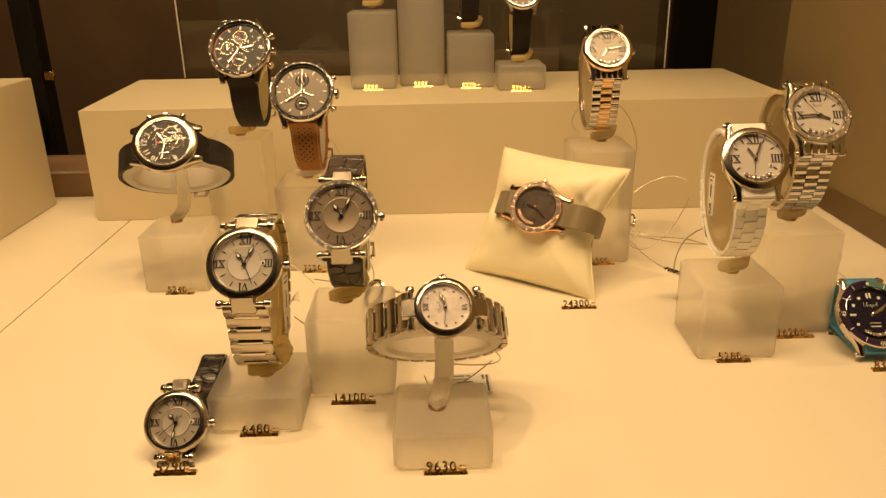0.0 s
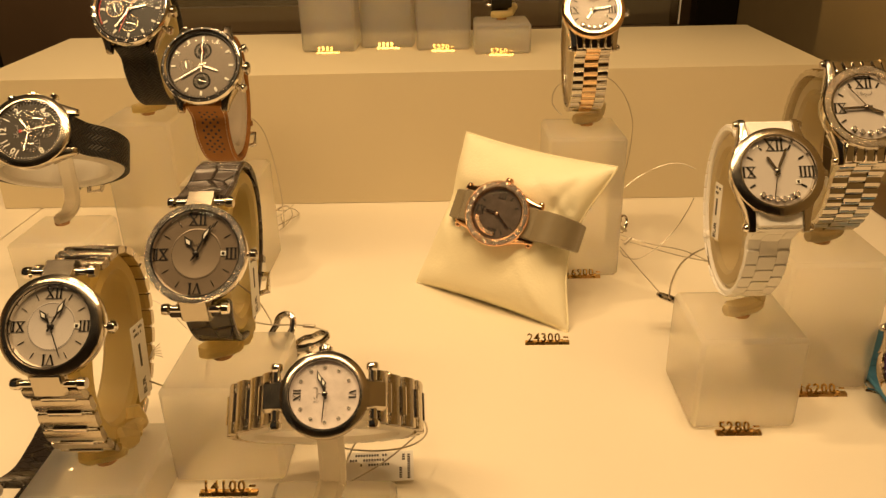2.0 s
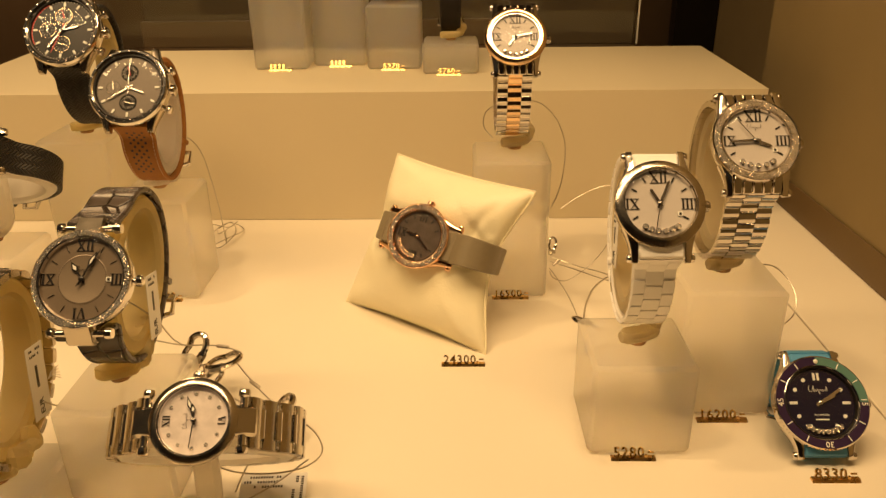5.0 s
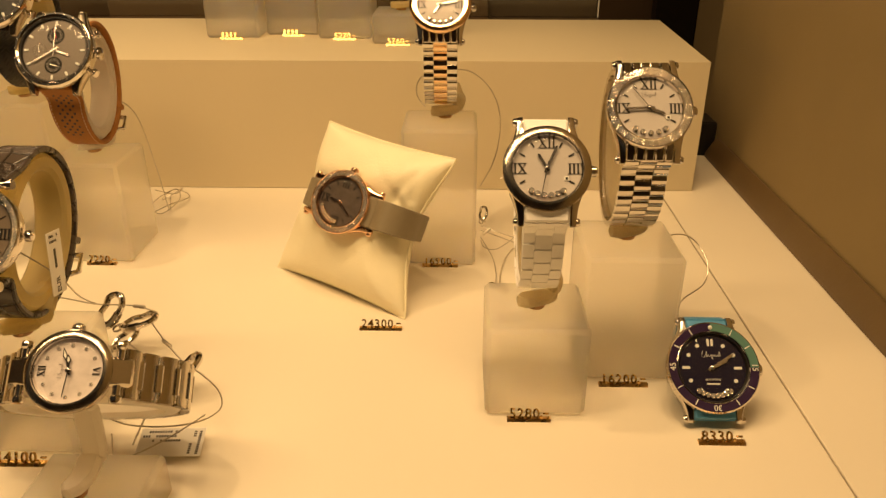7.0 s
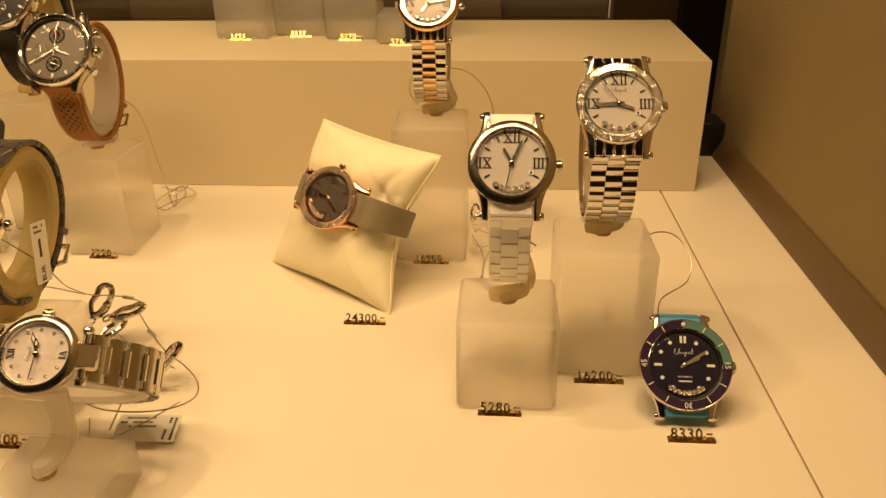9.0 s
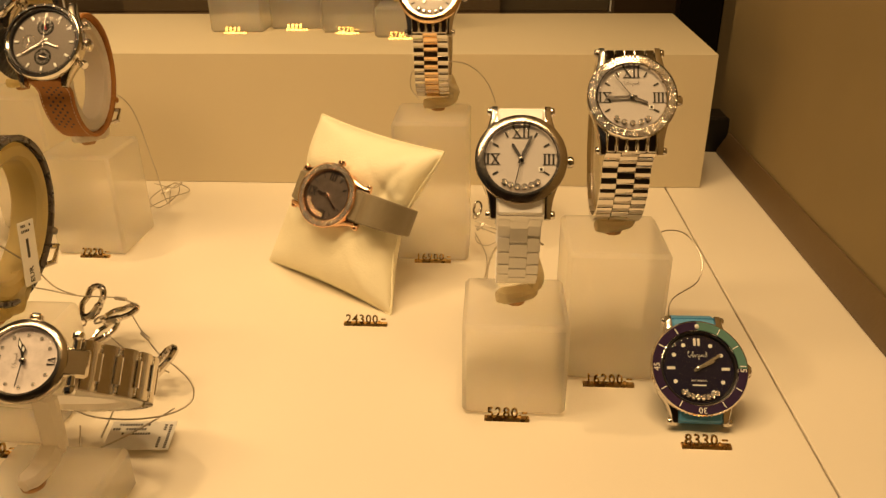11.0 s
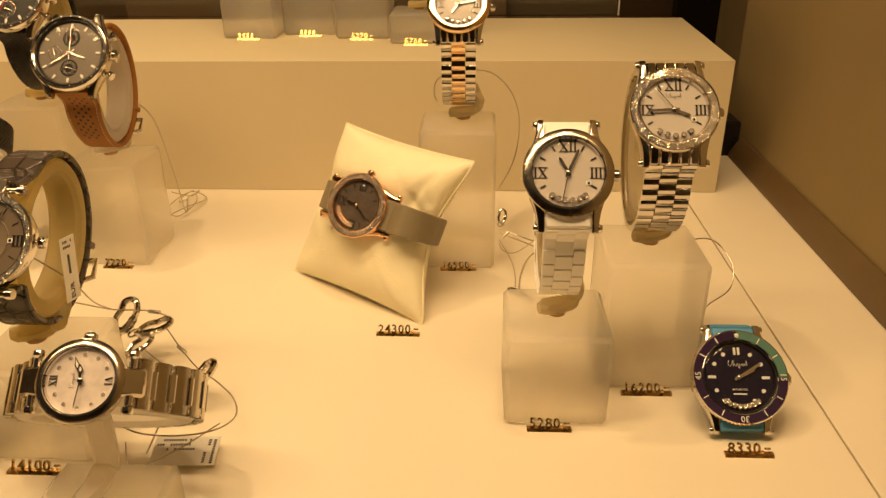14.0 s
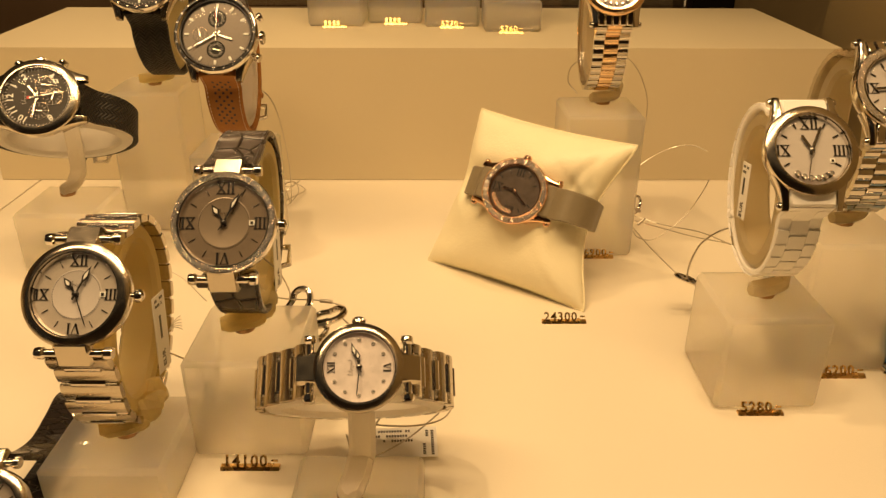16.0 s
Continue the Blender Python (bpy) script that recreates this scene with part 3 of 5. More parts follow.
def roman(g, s, cx, cy, h, turn=0.0):
    """A roman numeral with heavy and light strokes and serifs."""
    wide = {"I": 0.34, "V": 0.82, "X": 0.86}
    tot = sum(wide[c] * h for c in s) + 0.05 * h * (len(s) - 1)
    x = -tot / 2
    place = pose(cx, cy, 0.00025, 0, 0, turn)
    bar = lambda x0, y0, x1, y1, w: g.box((w, math.hypot(x1 - x0, y1 - y0), 0.0002), place @ pose((x0 + x1) / 2, (y0 + y1) / 2, 0, 0, 0, math.degrees(math.atan2(-(x1 - x0), y1 - y0))))
    for c in s:
        w = wide[c] * h
        if c == "I":
            bar(x + w / 2, -h / 2, x + w / 2, h / 2, 0.17 * h)
            bar(x, h / 2, x + w, h / 2, 0.05 * h)
            bar(x, -h / 2, x + w, -h / 2, 0.05 * h)
        elif c == "V":
            bar(x + 0.1 * w, h / 2, x + w / 2, -h / 2, 0.17 * h)
            bar(x + 0.9 * w, h / 2, x + w / 2, -h / 2, 0.06 * h)
            bar(x, h / 2, x + w, h / 2, 0.05 * h)
        else:
            bar(x + 0.12 * w, h / 2, x + 0.88 * w, -h / 2, 0.17 * h)
            bar(x + 0.88 * w, h / 2, x + 0.12 * w, -h / 2, 0.06 * h)
            bar(x, h / 2, x + w, h / 2, 0.05 * h)
            bar(x, -h / 2, x + w, -h / 2, 0.05 * h)
        x += w + 0.05 * h


def clock_pos(deg, r):
    return r * math.sin(radians(deg)), r * math.cos(radians(deg))


def scroll_mark(w, z):
    """A flowing pen stroke that stands for a maker's mark."""
    pts = [(-0.50, 0.12), (-0.44, 0.30), (-0.50, 0.02), (-0.40, -0.14), (-0.30, 0.05), (-0.22, 0.30), (-0.24, -0.12), (-0.14, 0.06), (-0.10, -0.10), (0.0, 0.07), (0.03, -0.10), (0.08, -0.28), (0.10, 0.06), (0.18, -0.08), (0.24, 0.07), (0.28, -0.10), (0.36, 0.06), (0.42, -0.08), (0.47, 0.28), (0.50, -0.08)]
    return Geo().tube(spline([(x * w, y * w * 0.8, z) for x, y in pts], 3), w * 0.010, 4)


def hand(root, name, deg, length, width, mat, z, kind="baton", tail=0.2):
    if kind == "leaf":
        o = [(-width * 0.22, 0), (-width * 0.22, length * 0.42), (-width * 0.8, length * 0.62), (0, length), (width * 0.8, length * 0.62), (width * 0.22, length * 0.42), (width * 0.22, 0), (width * 0.3, -length * tail), (-width * 0.3, -length * tail)]
    else:
        o = [(-width * 0.5, -length * tail), (-width * 0.5, length * 0.9), (0, length), (width * 0.5, length * 0.9), (width * 0.5, -length * tail)]
    ob = part(name, Geo().prism(o, z, z + 0.00022, pose(0, 0, 0, 0, 0, -deg)), mat, root)
    if kind == "leaf":
        o = [(-width * 0.42, length * 0.64), (0, length * 0.86), (width * 0.42, length * 0.64), (0, length * 0.50)]
        part("hand_inlay", Geo().prism(o, z + 0.0002, z + 0.0003, pose(0, 0, 0, 0, 0, -deg)), LUME, ob, "pale inlay")
    return ob


def watch(label, centre, lean, d, ring, strap, dial, times, numerals="roman", bezel="polished", lugs="horn", side=False, yaw=0.0, roll=0.0,
          metal=None, handmat=None, stones=0, crown=1, thick=0.0078, width=None, frame=None, line=None, subs=(), date=True, second=None, brand=True, handkind="baton", stone_at=180):
    """One wrist watch. Returns its root and frame."""
    metal = metal or STEEL
    handmat = handmat or GUNMETAL
    w = frame or watch_frame(centre, lean, side, yaw, roll)
    root = thing("wrist_watch", w, label, "watch", "watches on display")
    R, t = d / 2, thick
    # case and back
    prof = [(1e-5, -t), (0.80 * R, -t), (0.88 * R, -t + 0.0008), (0.955 * R, -0.6 * t), (0.965 * R, -0.25 * t), (0.95 * R, 0.0), (0.9 * R, 0.0004), (0.82 * R, -0.0004)]
    case = part("case", Geo().lathe(prof, 64), metal, root)
    # bezel
    if bezel in ("diamond", "rose_diamond"):
        prof = [(0.965 * R, -0.0006), (R, 0.0004), (0.995 * R, 0.0015), (0.975 * R, 0.0019), (0.955 * R, 0.0015), (0.815 * R, 0.0017), (0.80 * R, 0.0020), (0.785 * R, 0.0016), (0.775 * R, 0.0)]
    elif bezel == "slim_diamond":
        prof = [(0.965 * R, -0.0006), (R, 0.0004), (0.995 * R, 0.0015), (0.98 * R, 0.0019), (0.965 * R, 0.0015), (0.885 * R, 0.0016), (0.875 * R, 0.0019), (0.865 * R, 0.0015), (0.855 * R, 0.0)]
    elif bezel in ("satin", "brushed"):
        prof = [(0.96 * R, -0.0008), (R, 0.0002), (0.99 * R, 0.0011), (0.93 * R, 0.0019), (0.84 * R, 0.0025), (0.81 * R, 0.0025), (0.80 * R, 0.0020), (0.79 * R, 0.0)]
    elif bezel == "chrono":
        prof = [(0.96 * R, -0.0006), (R, 0.0004), (R, 0.0014), (0.965 * R, 0.0026), (0.90 * R, 0.0029), (0.86 * R, 0.0023), (0.845 * R, 0.0)]
    elif bezel == "dive":
        prof = [(0.96 * R, -0.0006), (R, 0.0002), (R, 0.0022), (0.975 * R, 0.0028), (0.955 * R, 0.0027), (0.80 * R, 0.0024), (0.785 * R, 0.0026), (0.77 * R, 0.0018), (0.76 * R, 0.0)]
    else:
        prof = [(0.96 * R, -0.0008), (R, 0.0002), (0.995 * R, 0.0010), (0.955 * R, 0.0021), (0.88 * R, 0.0028), (0.81 * R, 0.0026), (0.785 * R, 0.0018), (0.775 * R, 0.0)]
    bz = part("bezel", Geo().lathe(prof, 72), {"brushed": SATIN_STEEL, "satin": SATIN_STEEL, "rose": ROSE_LIGHT}.get(bezel, metal), root)
    inner = prof[-1][0]
    if "diamond" in bezel:
        g = Geo()
        n = int(2 * math.pi * 0.89 * R / 0.00140)
        for i in range(n):
            for rr in ((0.946, 0.905) if bezel == "slim_diamond" else (0.932, 0.885, 0.842)):
                a = 360 * (i + (0.5 if 0.86 < rr < 0.91 else 0)) / n
                x, y = clock_pos(a, rr * R)
                g.lathe([(0.00052, 0.0), (0.00032, 0.00028), (1e-5, 0.00030)], 6, pose(x, y, 0.0016, 7 * math.sin(i * 2.4), 7 * math.cos(i * 1.7), 23 * i))
        part("diamond_ring", g, DIAMOND, bz, "row of small set diamonds", 0)
    if bezel == "dive":
        g = Geo().lathe([(0.972 * R, 0.00272), (0.968 * R, 0.00292), (0.80 * R, 0.00268), (0.80 * R, 0.0025)], 60, None, 90, 270)
        part("bezel_insert", g, BEZEL_BLUE, bz, "violet blue glossy bezel ring")
        g = Geo().lathe([(0.972 * R, 0.00272), (0.968 * R, 0.00292), (0.80 * R, 0.00268), (0.80 * R, 0.0025)], 20, None, 0, 90)
        part("bezel_insert", g, BEZEL_TEAL, bz, "teal glossy bezel quarter")
        g = Geo()
        for i in range(72):
            a = 5 * i
            x, y = clock_pos(a, R * 0.990)
            g.box((0.0009, 0.0008, 0.0015), pose(x, y, 0.0011, 0, 0, -a), 0.0002)
        part("bezel_grip", g, metal, bz)
        for txt, a in (("45", 270), ("30", 180), ("15", 90)):
            ob = part("bezel_number", letters(txt, 0.0038, 0.0001, LUME), None, bz)
            x, y = clock_pos(a, 0.825 * R)
            ob.matrix_local = pose(x, y, 0.0029, 0, 0, -a)
        for a in list(range(15, 360, 15)):
            if a % 90 and a % 30 == 0:
                x, y = clock_pos(a, 0.875 * R)
                part("bezel_mark", Geo().box((0.0004, 0.0028, 0.0001), pose(x, y, 0.0029, 0, 0, -a)), LUME, bz)
        x, y = clock_pos(0, 0.875 * R)
        part("bezel_dot", Geo().ball(0.0012, pose(x, y, 0.0023)), LUME, bz)
    if bezel == "chrono":
        g = Geo().lathe([(0.952 * R, 0.0027), (0.948 * R, 0.0031), (0.905 * R, 0.0032), (0.90 * R, 0.0028)], 72)
        part("bezel_insert", g, BLACK, bz, "black ring with a scale")
        g = Geo()
        for i in range(24):
            x, y = clock_pos(15 * i, 0.925 * R)
            g.box((0.0009, 0.0010, 0.0002), pose(x, y, 0.0031, 0, 0, -15 * i))
        part("bezel_scale", g, GUNMETAL, bz)
    # sloping ring between bezel and dial
    part("inner_ring", Geo().lathe([(inner + 0.0002, 0.0016), (inner * 0.985, 0.0016), (inner * 0.955, 0.0002), (inner + 0.0002, 0.0002)], 60), BLACK if bezel == "chrono" or bezel == "dive" else metal, bz)
    # dial
    dl = part("dial", Geo().lathe([(1e-5, 0.0), (inner + 0.0003, 0.0), (inner + 0.0003, -0.0003), (1e-5, -0.0003)], 56), dial, root)
    q = inner
    darkdial = dial in (DIAL_BLACK, DIAL_CHARCOAL, DIAL_BLUE, DIAL_GREY)
    mark = BRUSHED if darkdial else INK
    if numerals == "roman":
        for s, a in (("XII", 0), ("III", 90), ("VI", 180), ("IX", 270)):
            if s == "VI" and stones:
                continue
            g = Geo()
            x, y = clock_pos(a, q * 0.76)
            roman(g, s, x, y, q * 0.30, 90 if side else 0)
            part("numeral", g, mark, dl)
        for a in range(30, 360, 30):
            if a % 90:
                x, y = clock_pos(a, q * 0.80)
                part("hour_mark", Geo().box((0.0007, q * 0.17, 0.0002), pose(x, y, 0.0002, 0, 0, -a)), mark if bezel != "none" else BRUSHED, dl)
    elif numerals == "imperial":
        for s, a in (("XII", 0), ("III", 90), ("VI", 180), ("IX", 270)):
            g = Geo()
            x, y = clock_pos(a, q * 0.80)
            roman(g, s, x, y, q * 0.25, 180 if s == "VI" else 0)
            part("numeral", g, GUNMETAL, dl)
        for a in range(30, 360, 30):
            if a % 90:
                x, y = clock_pos(a, q * 0.80)
                part("hour_mark", Geo().box((0.0004, q * 0.17, 0.0002), pose(x, y, 0.0002, 0, 0, -a), 0.0001), GUNMETAL, dl)
        part("inner_disc", Geo().lathe([(1e-5, 0.0001), (q * 0.53, 0.0001), (q * 0.55, 0.0002), (q * 0.57, 0.0002), (q * 0.59, 0.0001)], 48), DIAL_TAUPE_LIGHT if dial is DIAL_TAUPE else DIAL_WHITE if dial is DIAL_SILVER_LIGHT else DIAL_SILVER_LIGHT, dl, "guilloche centre disc")
        g = Geo()
        for i in range(60):
            x, y = clock_pos(6 * i, q * 0.56)
            g.box((0.0003, 0.0003, 0.00015), pose(x, y, 0.00026, 0, 0, -6 * i))
        part("minute_beads", g, GUNMETAL, dl)
    elif numerals == "gems":
        for a in range(0, 360, 30):
            x, y = clock_pos(a, q * 0.78)
            if a in (0, 180):
                g = Geo()
                roman(g, "XII" if a == 0 else "VI", x, y, q * 0.20, 180 if a else 0)
                part("numeral", g, GUNMETAL, dl)
            else:
                part("gem_mark", Geo().lathe([(0.0007, 0.0), (0.0007, 0.0003), (0.0004, 0.0006), (1e-5, 0.0006)], 8, pose(x, y, 0)), DIAMOND, dl, "small diamond hour mark")
    elif numerals == "dive":
        for a in range(0, 360, 30):
            x, y = clock_pos(a, q * 0.74)
            if a == 0:
                for dx in (-0.0009, 0.0009):
                    part("hour_mark", Geo().box((0.0011, 0.0034, 0.0003), pose(dx, y, 0.0002), 0.0001), LUME, dl)
            elif a in (90, 270):
                part("hour_mark", Geo().box((0.0036, 0.0013, 0.0003), pose(x, y, 0.0002), 0.0001), LUME, dl)
            elif a != 180:
                part("hour_dot", Geo().lathe([(0.0009, 0.0), (0.0009, 0.0003), (1e-5, 0.0003)], 14, pose(x, y, 0.0)), LUME, dl)
        g = Geo()
        for i in range(60):
            x, y = clock_pos(6 * i, q * 0.92)
            g.box((0.0002, 0.0005, 0.0002), pose(x, y, 0.0001, 0, 0, -6 * i))
        part("minute_track", g, GUNMETAL, dl)
        ob = part("writing", letters("AUTOMATIC", 0.0012, 0.0001, LUME), None, dl)
        ob.matrix_local = pose(0, -q * 0.36, 0.0002)
        part("writing_bar", Geo().box((0.0060, 0.0006, 0.0001), pose(0, -q * 0.46, 0.00015)), LUME, dl)
    elif numerals == "baton":
        for a in range(0, 360, 30):
            x, y = clock_pos(a, q * 0.84)
            part("hour_mark", Geo().box((0.0014, q * 0.14, 0.0006), pose(x, y, 0.0003, 0, 0, -a), 0.0002), LUME, dl)
        g = Geo()
        for i in range(60):
            x, y = clock_pos(6 * i, q * 0.945)
            g.box((0.0003, 0.0010, 0.0002), pose(x, y, 0.0002, 0, 0, -6 * i))
        part("minute_track", g, INK if dial is DIAL_GREY else PALE_PRINT, dl)
        if second is RED:
            part("power_arc", Geo().lathe([(q * 0.93, 0.0001), (q * 0.93, 0.0003), (q * 0.985, 0.0003), (q * 0.985, 0.0001)], 24, None, 120, 90), RED, dl, "red arc on the dial's rim")
    elif numerals == "arabic":
        for s, a in (("12", 0), ("1", 30), ("2", 60), ("4", 120), ("8", 240), ("10", 300), ("11", 330)):
            ob = part("numeral", letters(s, 0.0050, 0.0002, LUME, bold=0.00008), None, dl)
            x, y = clock_pos(a, q * 0.80)
            ob.matrix_local = pose(x, y, 0.0002, 0, 0, -a) @ pose(0, -0.0017, 0)
        g = Geo()
        for i in range(60):
            x, y = clock_pos(6 * i, q * 0.94)
            g.box((0.00022, 0.0009 if i % 5 else 0.0015, 0.0002), pose(x, y, 0.0002, 0, 0, -6 * i))
        part("minute_track", g, LUME, dl)
        part("emblem", Geo().box((0.0017, 0.0017, 0.0002), pose(0, q * 0.26, 0.0003), 0.0003), RED, dl, "small red emblem")
        part("date_window", Geo().box((0.0026, 0.0022, 0.0003), pose(*clock_pos(135, q * 0.74), 0.0003, 0, 0, 90), 0.0001), LUME, dl)
        part("date_figure", Geo().box((0.0012, 0.0012, 0.0001), pose(*clock_pos(135, q * 0.74), 0.0005, 0, 0, 90)), INK, dl)
    if brand:
        bx = 0.22 if numerals in ("roman", "imperial", "gems") else 0.36
        ob = part("maker_mark", scroll_mark(q * (0.52 if numerals == "dive" else 0.42), 0), LUME if darkdial else GUNMETAL, dl, "fine flowing mark")
        ob.matrix_local = pose(0, q * (0.42 if numerals == "roman" else bx), 0.0005 if numerals == "imperial" else 0.0003, 0, 0, 90 if side and numerals == "roman" else 0)
    for a, rr in subs:
        x, y = clock_pos(a, q * 0.46)
        contrast = dial is DIAL_GREY and a != 270
        sub = part("subdial", Geo().lathe([(1e-5, 0.00012), (q * rr, 0.00012), (q * rr * 1.04, 0.0003), (q * rr * 1.08, 0.0001)], 36, pose(x, y, 0)), DIAL_BLACK if contrast else dial, dl)
        if not contrast:
            part("subdial_ring", Geo().lathe([(q * rr * 1.0, 0.0002), (q * rr * 1.02, 0.0004), (q * rr * 1.05, 0.0004), (q * rr * 1.07, 0.0002)], 36, pose(x, y, 0)), SATIN_STEEL, sub)
        g = Geo()
        for i in range(24 if contrast else 12):
            b = (15 if contrast else 30) * i
            xx, yy = clock_pos(b, q * rr * 0.72)
            g.box((0.00016, q * rr * (0.40 if i % 2 else 0.26), 0.0001), pose(x + xx, y + yy, 0.0003, 0, 0, -b))
        part("subdial_scale", g, PALE_PRINT, sub)
        part("subdial_hand", Geo().prism([(-0.0004, -q * rr * 0.35), (0.0004, -q * rr * 0.35), (0.00012, q * rr * 0.85), (-0.00012, q * rr * 0.85)], 0.0005, 0.0007, pose(x, y, 0, 0, 0, a * 1.3 + 20)), RED if a == 0 else BRUSHED, sub)
    if date:
        x, y = clock_pos(90 if numerals == "imperial" else 118, q * 0.62)
        part("date_window", Geo().box((0.0021, 0.0019, 0.0003), pose(x, y, 0.0003), 0.0001), LUME, dl)
        part("date_figure", Geo().box((0.0010, 0.0011, 0.0001), pose(x, y, 0.0005)), INK, dl)
    for i in range(stones):
        a = stone_at - 34 + 68 * i / max(1, stones - 1)
        x, y = clock_pos(a, q * 0.80)
        s = part("floating_stone", Geo().lathe([(0.0011, 0.0), (0.0013, 0.0004), (0.0013, 0.0008), (0.0010, 0.0010), (0.0009, 0.0008)], 16, pose(x, y, 0.0004)), metal, dl, "loose diamond in a round setting")
        part("gem", Geo().lathe([(0.00095, 0.0008), (0.0005, 0.0012), (1e-5, 0.0012)], 8, pose(x, y, 0.0004)), DIAMOND, s, "", 0)
    # hands
    hk = handkind
    slim = 0.62 if subs else 1.0
    hand(root, "hour_hand", times[0], q * 0.50, q * (0.105 if hk == "leaf" else 0.085) * slim, handmat, 0.0007, hk)
    hand(root, "minute_hand", times[1], q * 0.74, q * (0.090 if hk == "leaf" else 0.075) * slim, handmat, 0.0010, hk)
    if len(times) > 2:
        hand(root, "second_hand", times[2], q * 0.82, 0.00035, second or handmat, 0.0013, "baton", 0.25)
    part("hand_hub", Geo().lathe([(0.0010, 0.0004), (0.0010, 0.0015), (0.0006, 0.0018), (1e-5, 0.0018)], 18), handmat, root)
    cr = part("crystal", Geo().lathe([(inner, 0.0018), (inner * 0.96, 0.00215), (inner * 0.7, 0.0025), (inner * 0.3, 0.00268), (1e-5, 0.0027)], 48), CRYSTAL, root, "clear domed glass")
    cr.visible_shadow = False
    # crown and pushers
    for a in ([90] if crown == 1 else [62, 90, 118]):
        x, y = clock_pos(a, 0.965 * R)
        mm = pose(x, y, -0.45 * t) @ pose(0, 0, 0, 0, 90, 0) if a == 90 else pose(x, y, -0.45 * t, 0, 0, 90 - a) @ pose(0, 0, 0, 0, 90, 0)
        rr = 0.0021 if R < 0.021 else 0.0028 if R < 0.0225 else 0.0034
        if a == 90:
            g = Geo().lathe([(rr * 0.5, -0.001), (rr * 0.5, 0.0008), (rr, 0.0010), (rr, 0.0028), (rr * 0.8, 0.0034), (1e-5, 0.0038)], 20, mm)
            for i in range(14):
                g.box((0.0004, 0.0005, 0.0016), mm @ pose(*clock_pos(360 / 14 * i, rr), 0.0019, 0, 0, -360 / 14 * i))
            part("crown", g, metal, root)
        else:
            part("pusher", Geo().lathe([(0.0011, -0.001), (0.0011, 0.0018), (0.0023, 0.0019), (0.0025, 0.0024), (0.0025, 0.0040), (0.0021, 0.0045), (1e-5, 0.0046)], 20, mm), metal, root)
    # lugs
    sw = width or 0.47 * d
    yl, zl = R + (0.0014 if bezel == "dive" else 0.0030), -0.42 * t
    for sy in (1, -1):
        if lugs == "bar":
            part("lug_bar", Geo().lathe([(1e-5, -sw * 0.62), (0.0019, -sw * 0.62), (0.0022, -sw * 0.58), (0.0022, -sw * 0.50), (0.0015, -sw * 0.46), (0.0015, sw * 0.46), (0.0022, sw * 0.50), (0.0022, sw * 0.58), (0.0019, sw * 0.62), (1e-5, sw * 0.62)], 20, pose(0, sy * (R + 0.0012), -0.30 * t) @ pose(0, 0, 0, 0, 90, 0)), metal, root, "polished column shaped lug")
            part("lug_arm", Geo().box((sw * 0.60, 0.0105, 0.0044), pose(0, sy * (R + 0.0010), -0.32 * t, sy * -24 if sy > 0 or side else 40), 0.0012), SATIN_STEEL, root)
        else:
            for sx in (1, -1):
                g = Geo()
                horn = lugs == "horn"
                xi, tip = sw / 2 + 0.0001, sw / 2 + (0.0027 if horn else 0.0034)
                y0, y1 = 0.52 * R, yl + (0.0022 if horn else -0.0006)
                x0 = 0.965 * math.sqrt(R * R - y0 * y0)
                steps = 10
                for k in range(steps + 1):
                    u = k / steps
                    y = y0 + (y1 - y0) * u
                    xo = max(tip, x0 + (tip - x0) * (1 - (1 - u) ** (2.2 if horn else 1.5)))
                    top, low = -0.0004 - 0.30 * t * u ** 1.6, -0.82 * t + 0.10 * t * u
                    if k == steps:
                        top, low = top - 0.0006, low + 0.0006
                    c = 0.0006
                    g.v += [(sx * a, sy * y, b) for a, b in ((xi, low), (xi, top), (xo - c, top), (xo, top - c), (xo, low + c), (xo - c, low))]
                    if k:
                        m0, m1 = 6 * (k - 1), 6 * k
                        g.f += [(m0 + e, m0 + (e + 1) % 6, m1 + (e + 1) % 6, m1 + e) for e in range(6)]
                g.f += [tuple(range(6)), tuple(range(6 * steps + 5, 6 * steps - 1, -1))]
                part("lug", g, metal if horn else SATIN_STEEL, root, "", 50)
                if horn:
                    part("lug_bead", Geo().lathe([(1e-5, -0.0012), (0.0014, -0.0012), (0.0017, -0.0004), (0.0017, 0.0006), (0.0013, 0.0012), (1e-5, 0.0014)], 16, pose(sx * (tip + 0.0004), sy * (y1 - 0.0020), -0.58 * t) @ pose(0, 0, 0, 0, 90 * sx, 0)), metal, root)
    # end pieces between the lugs
    smat = {"links3": metal, "two_tone": metal}.get(strap, strap)
    if lugs == "horn":
        for sy in (1, -1):
            y0, y1 = 0.80 * R, yl + 0.0006
            if strap in ("links3", "two_tone"):
                for k in range(5):
                    wk = sw / 5
                    part("end_piece", Geo().box((wk - 0.0002, y1 - y0 + 0.001, 0.0034), pose((k - 2) * wk, sy * (y0 + y1) / 2, -0.36 * t, sy * -24), 0.0006), smat, root)
            else:
                part("end_piece", Geo().box((sw - 0.0003, y1 - y0, 0.0034), pose(0, sy * (y0 + y1) / 2, -0.36 * t, sy * -10), 0.0009), smat, root)
    # strap or bracelet
    if line is None:
        if lugs == "wide":
            yl, zl = 0.90 * R, -0.50 * t
        line = strap_line(yl, zl, ring, {"links3": 0.0018, "imperial": 0.0018}.get(strap, 0.0014))
    else:
        line = spline([Vector((0, yl, zl)), *line, Vector((0, -yl, zl))], 6)
    total = sum((b - a).length for a, b in zip(line, line[1:]))
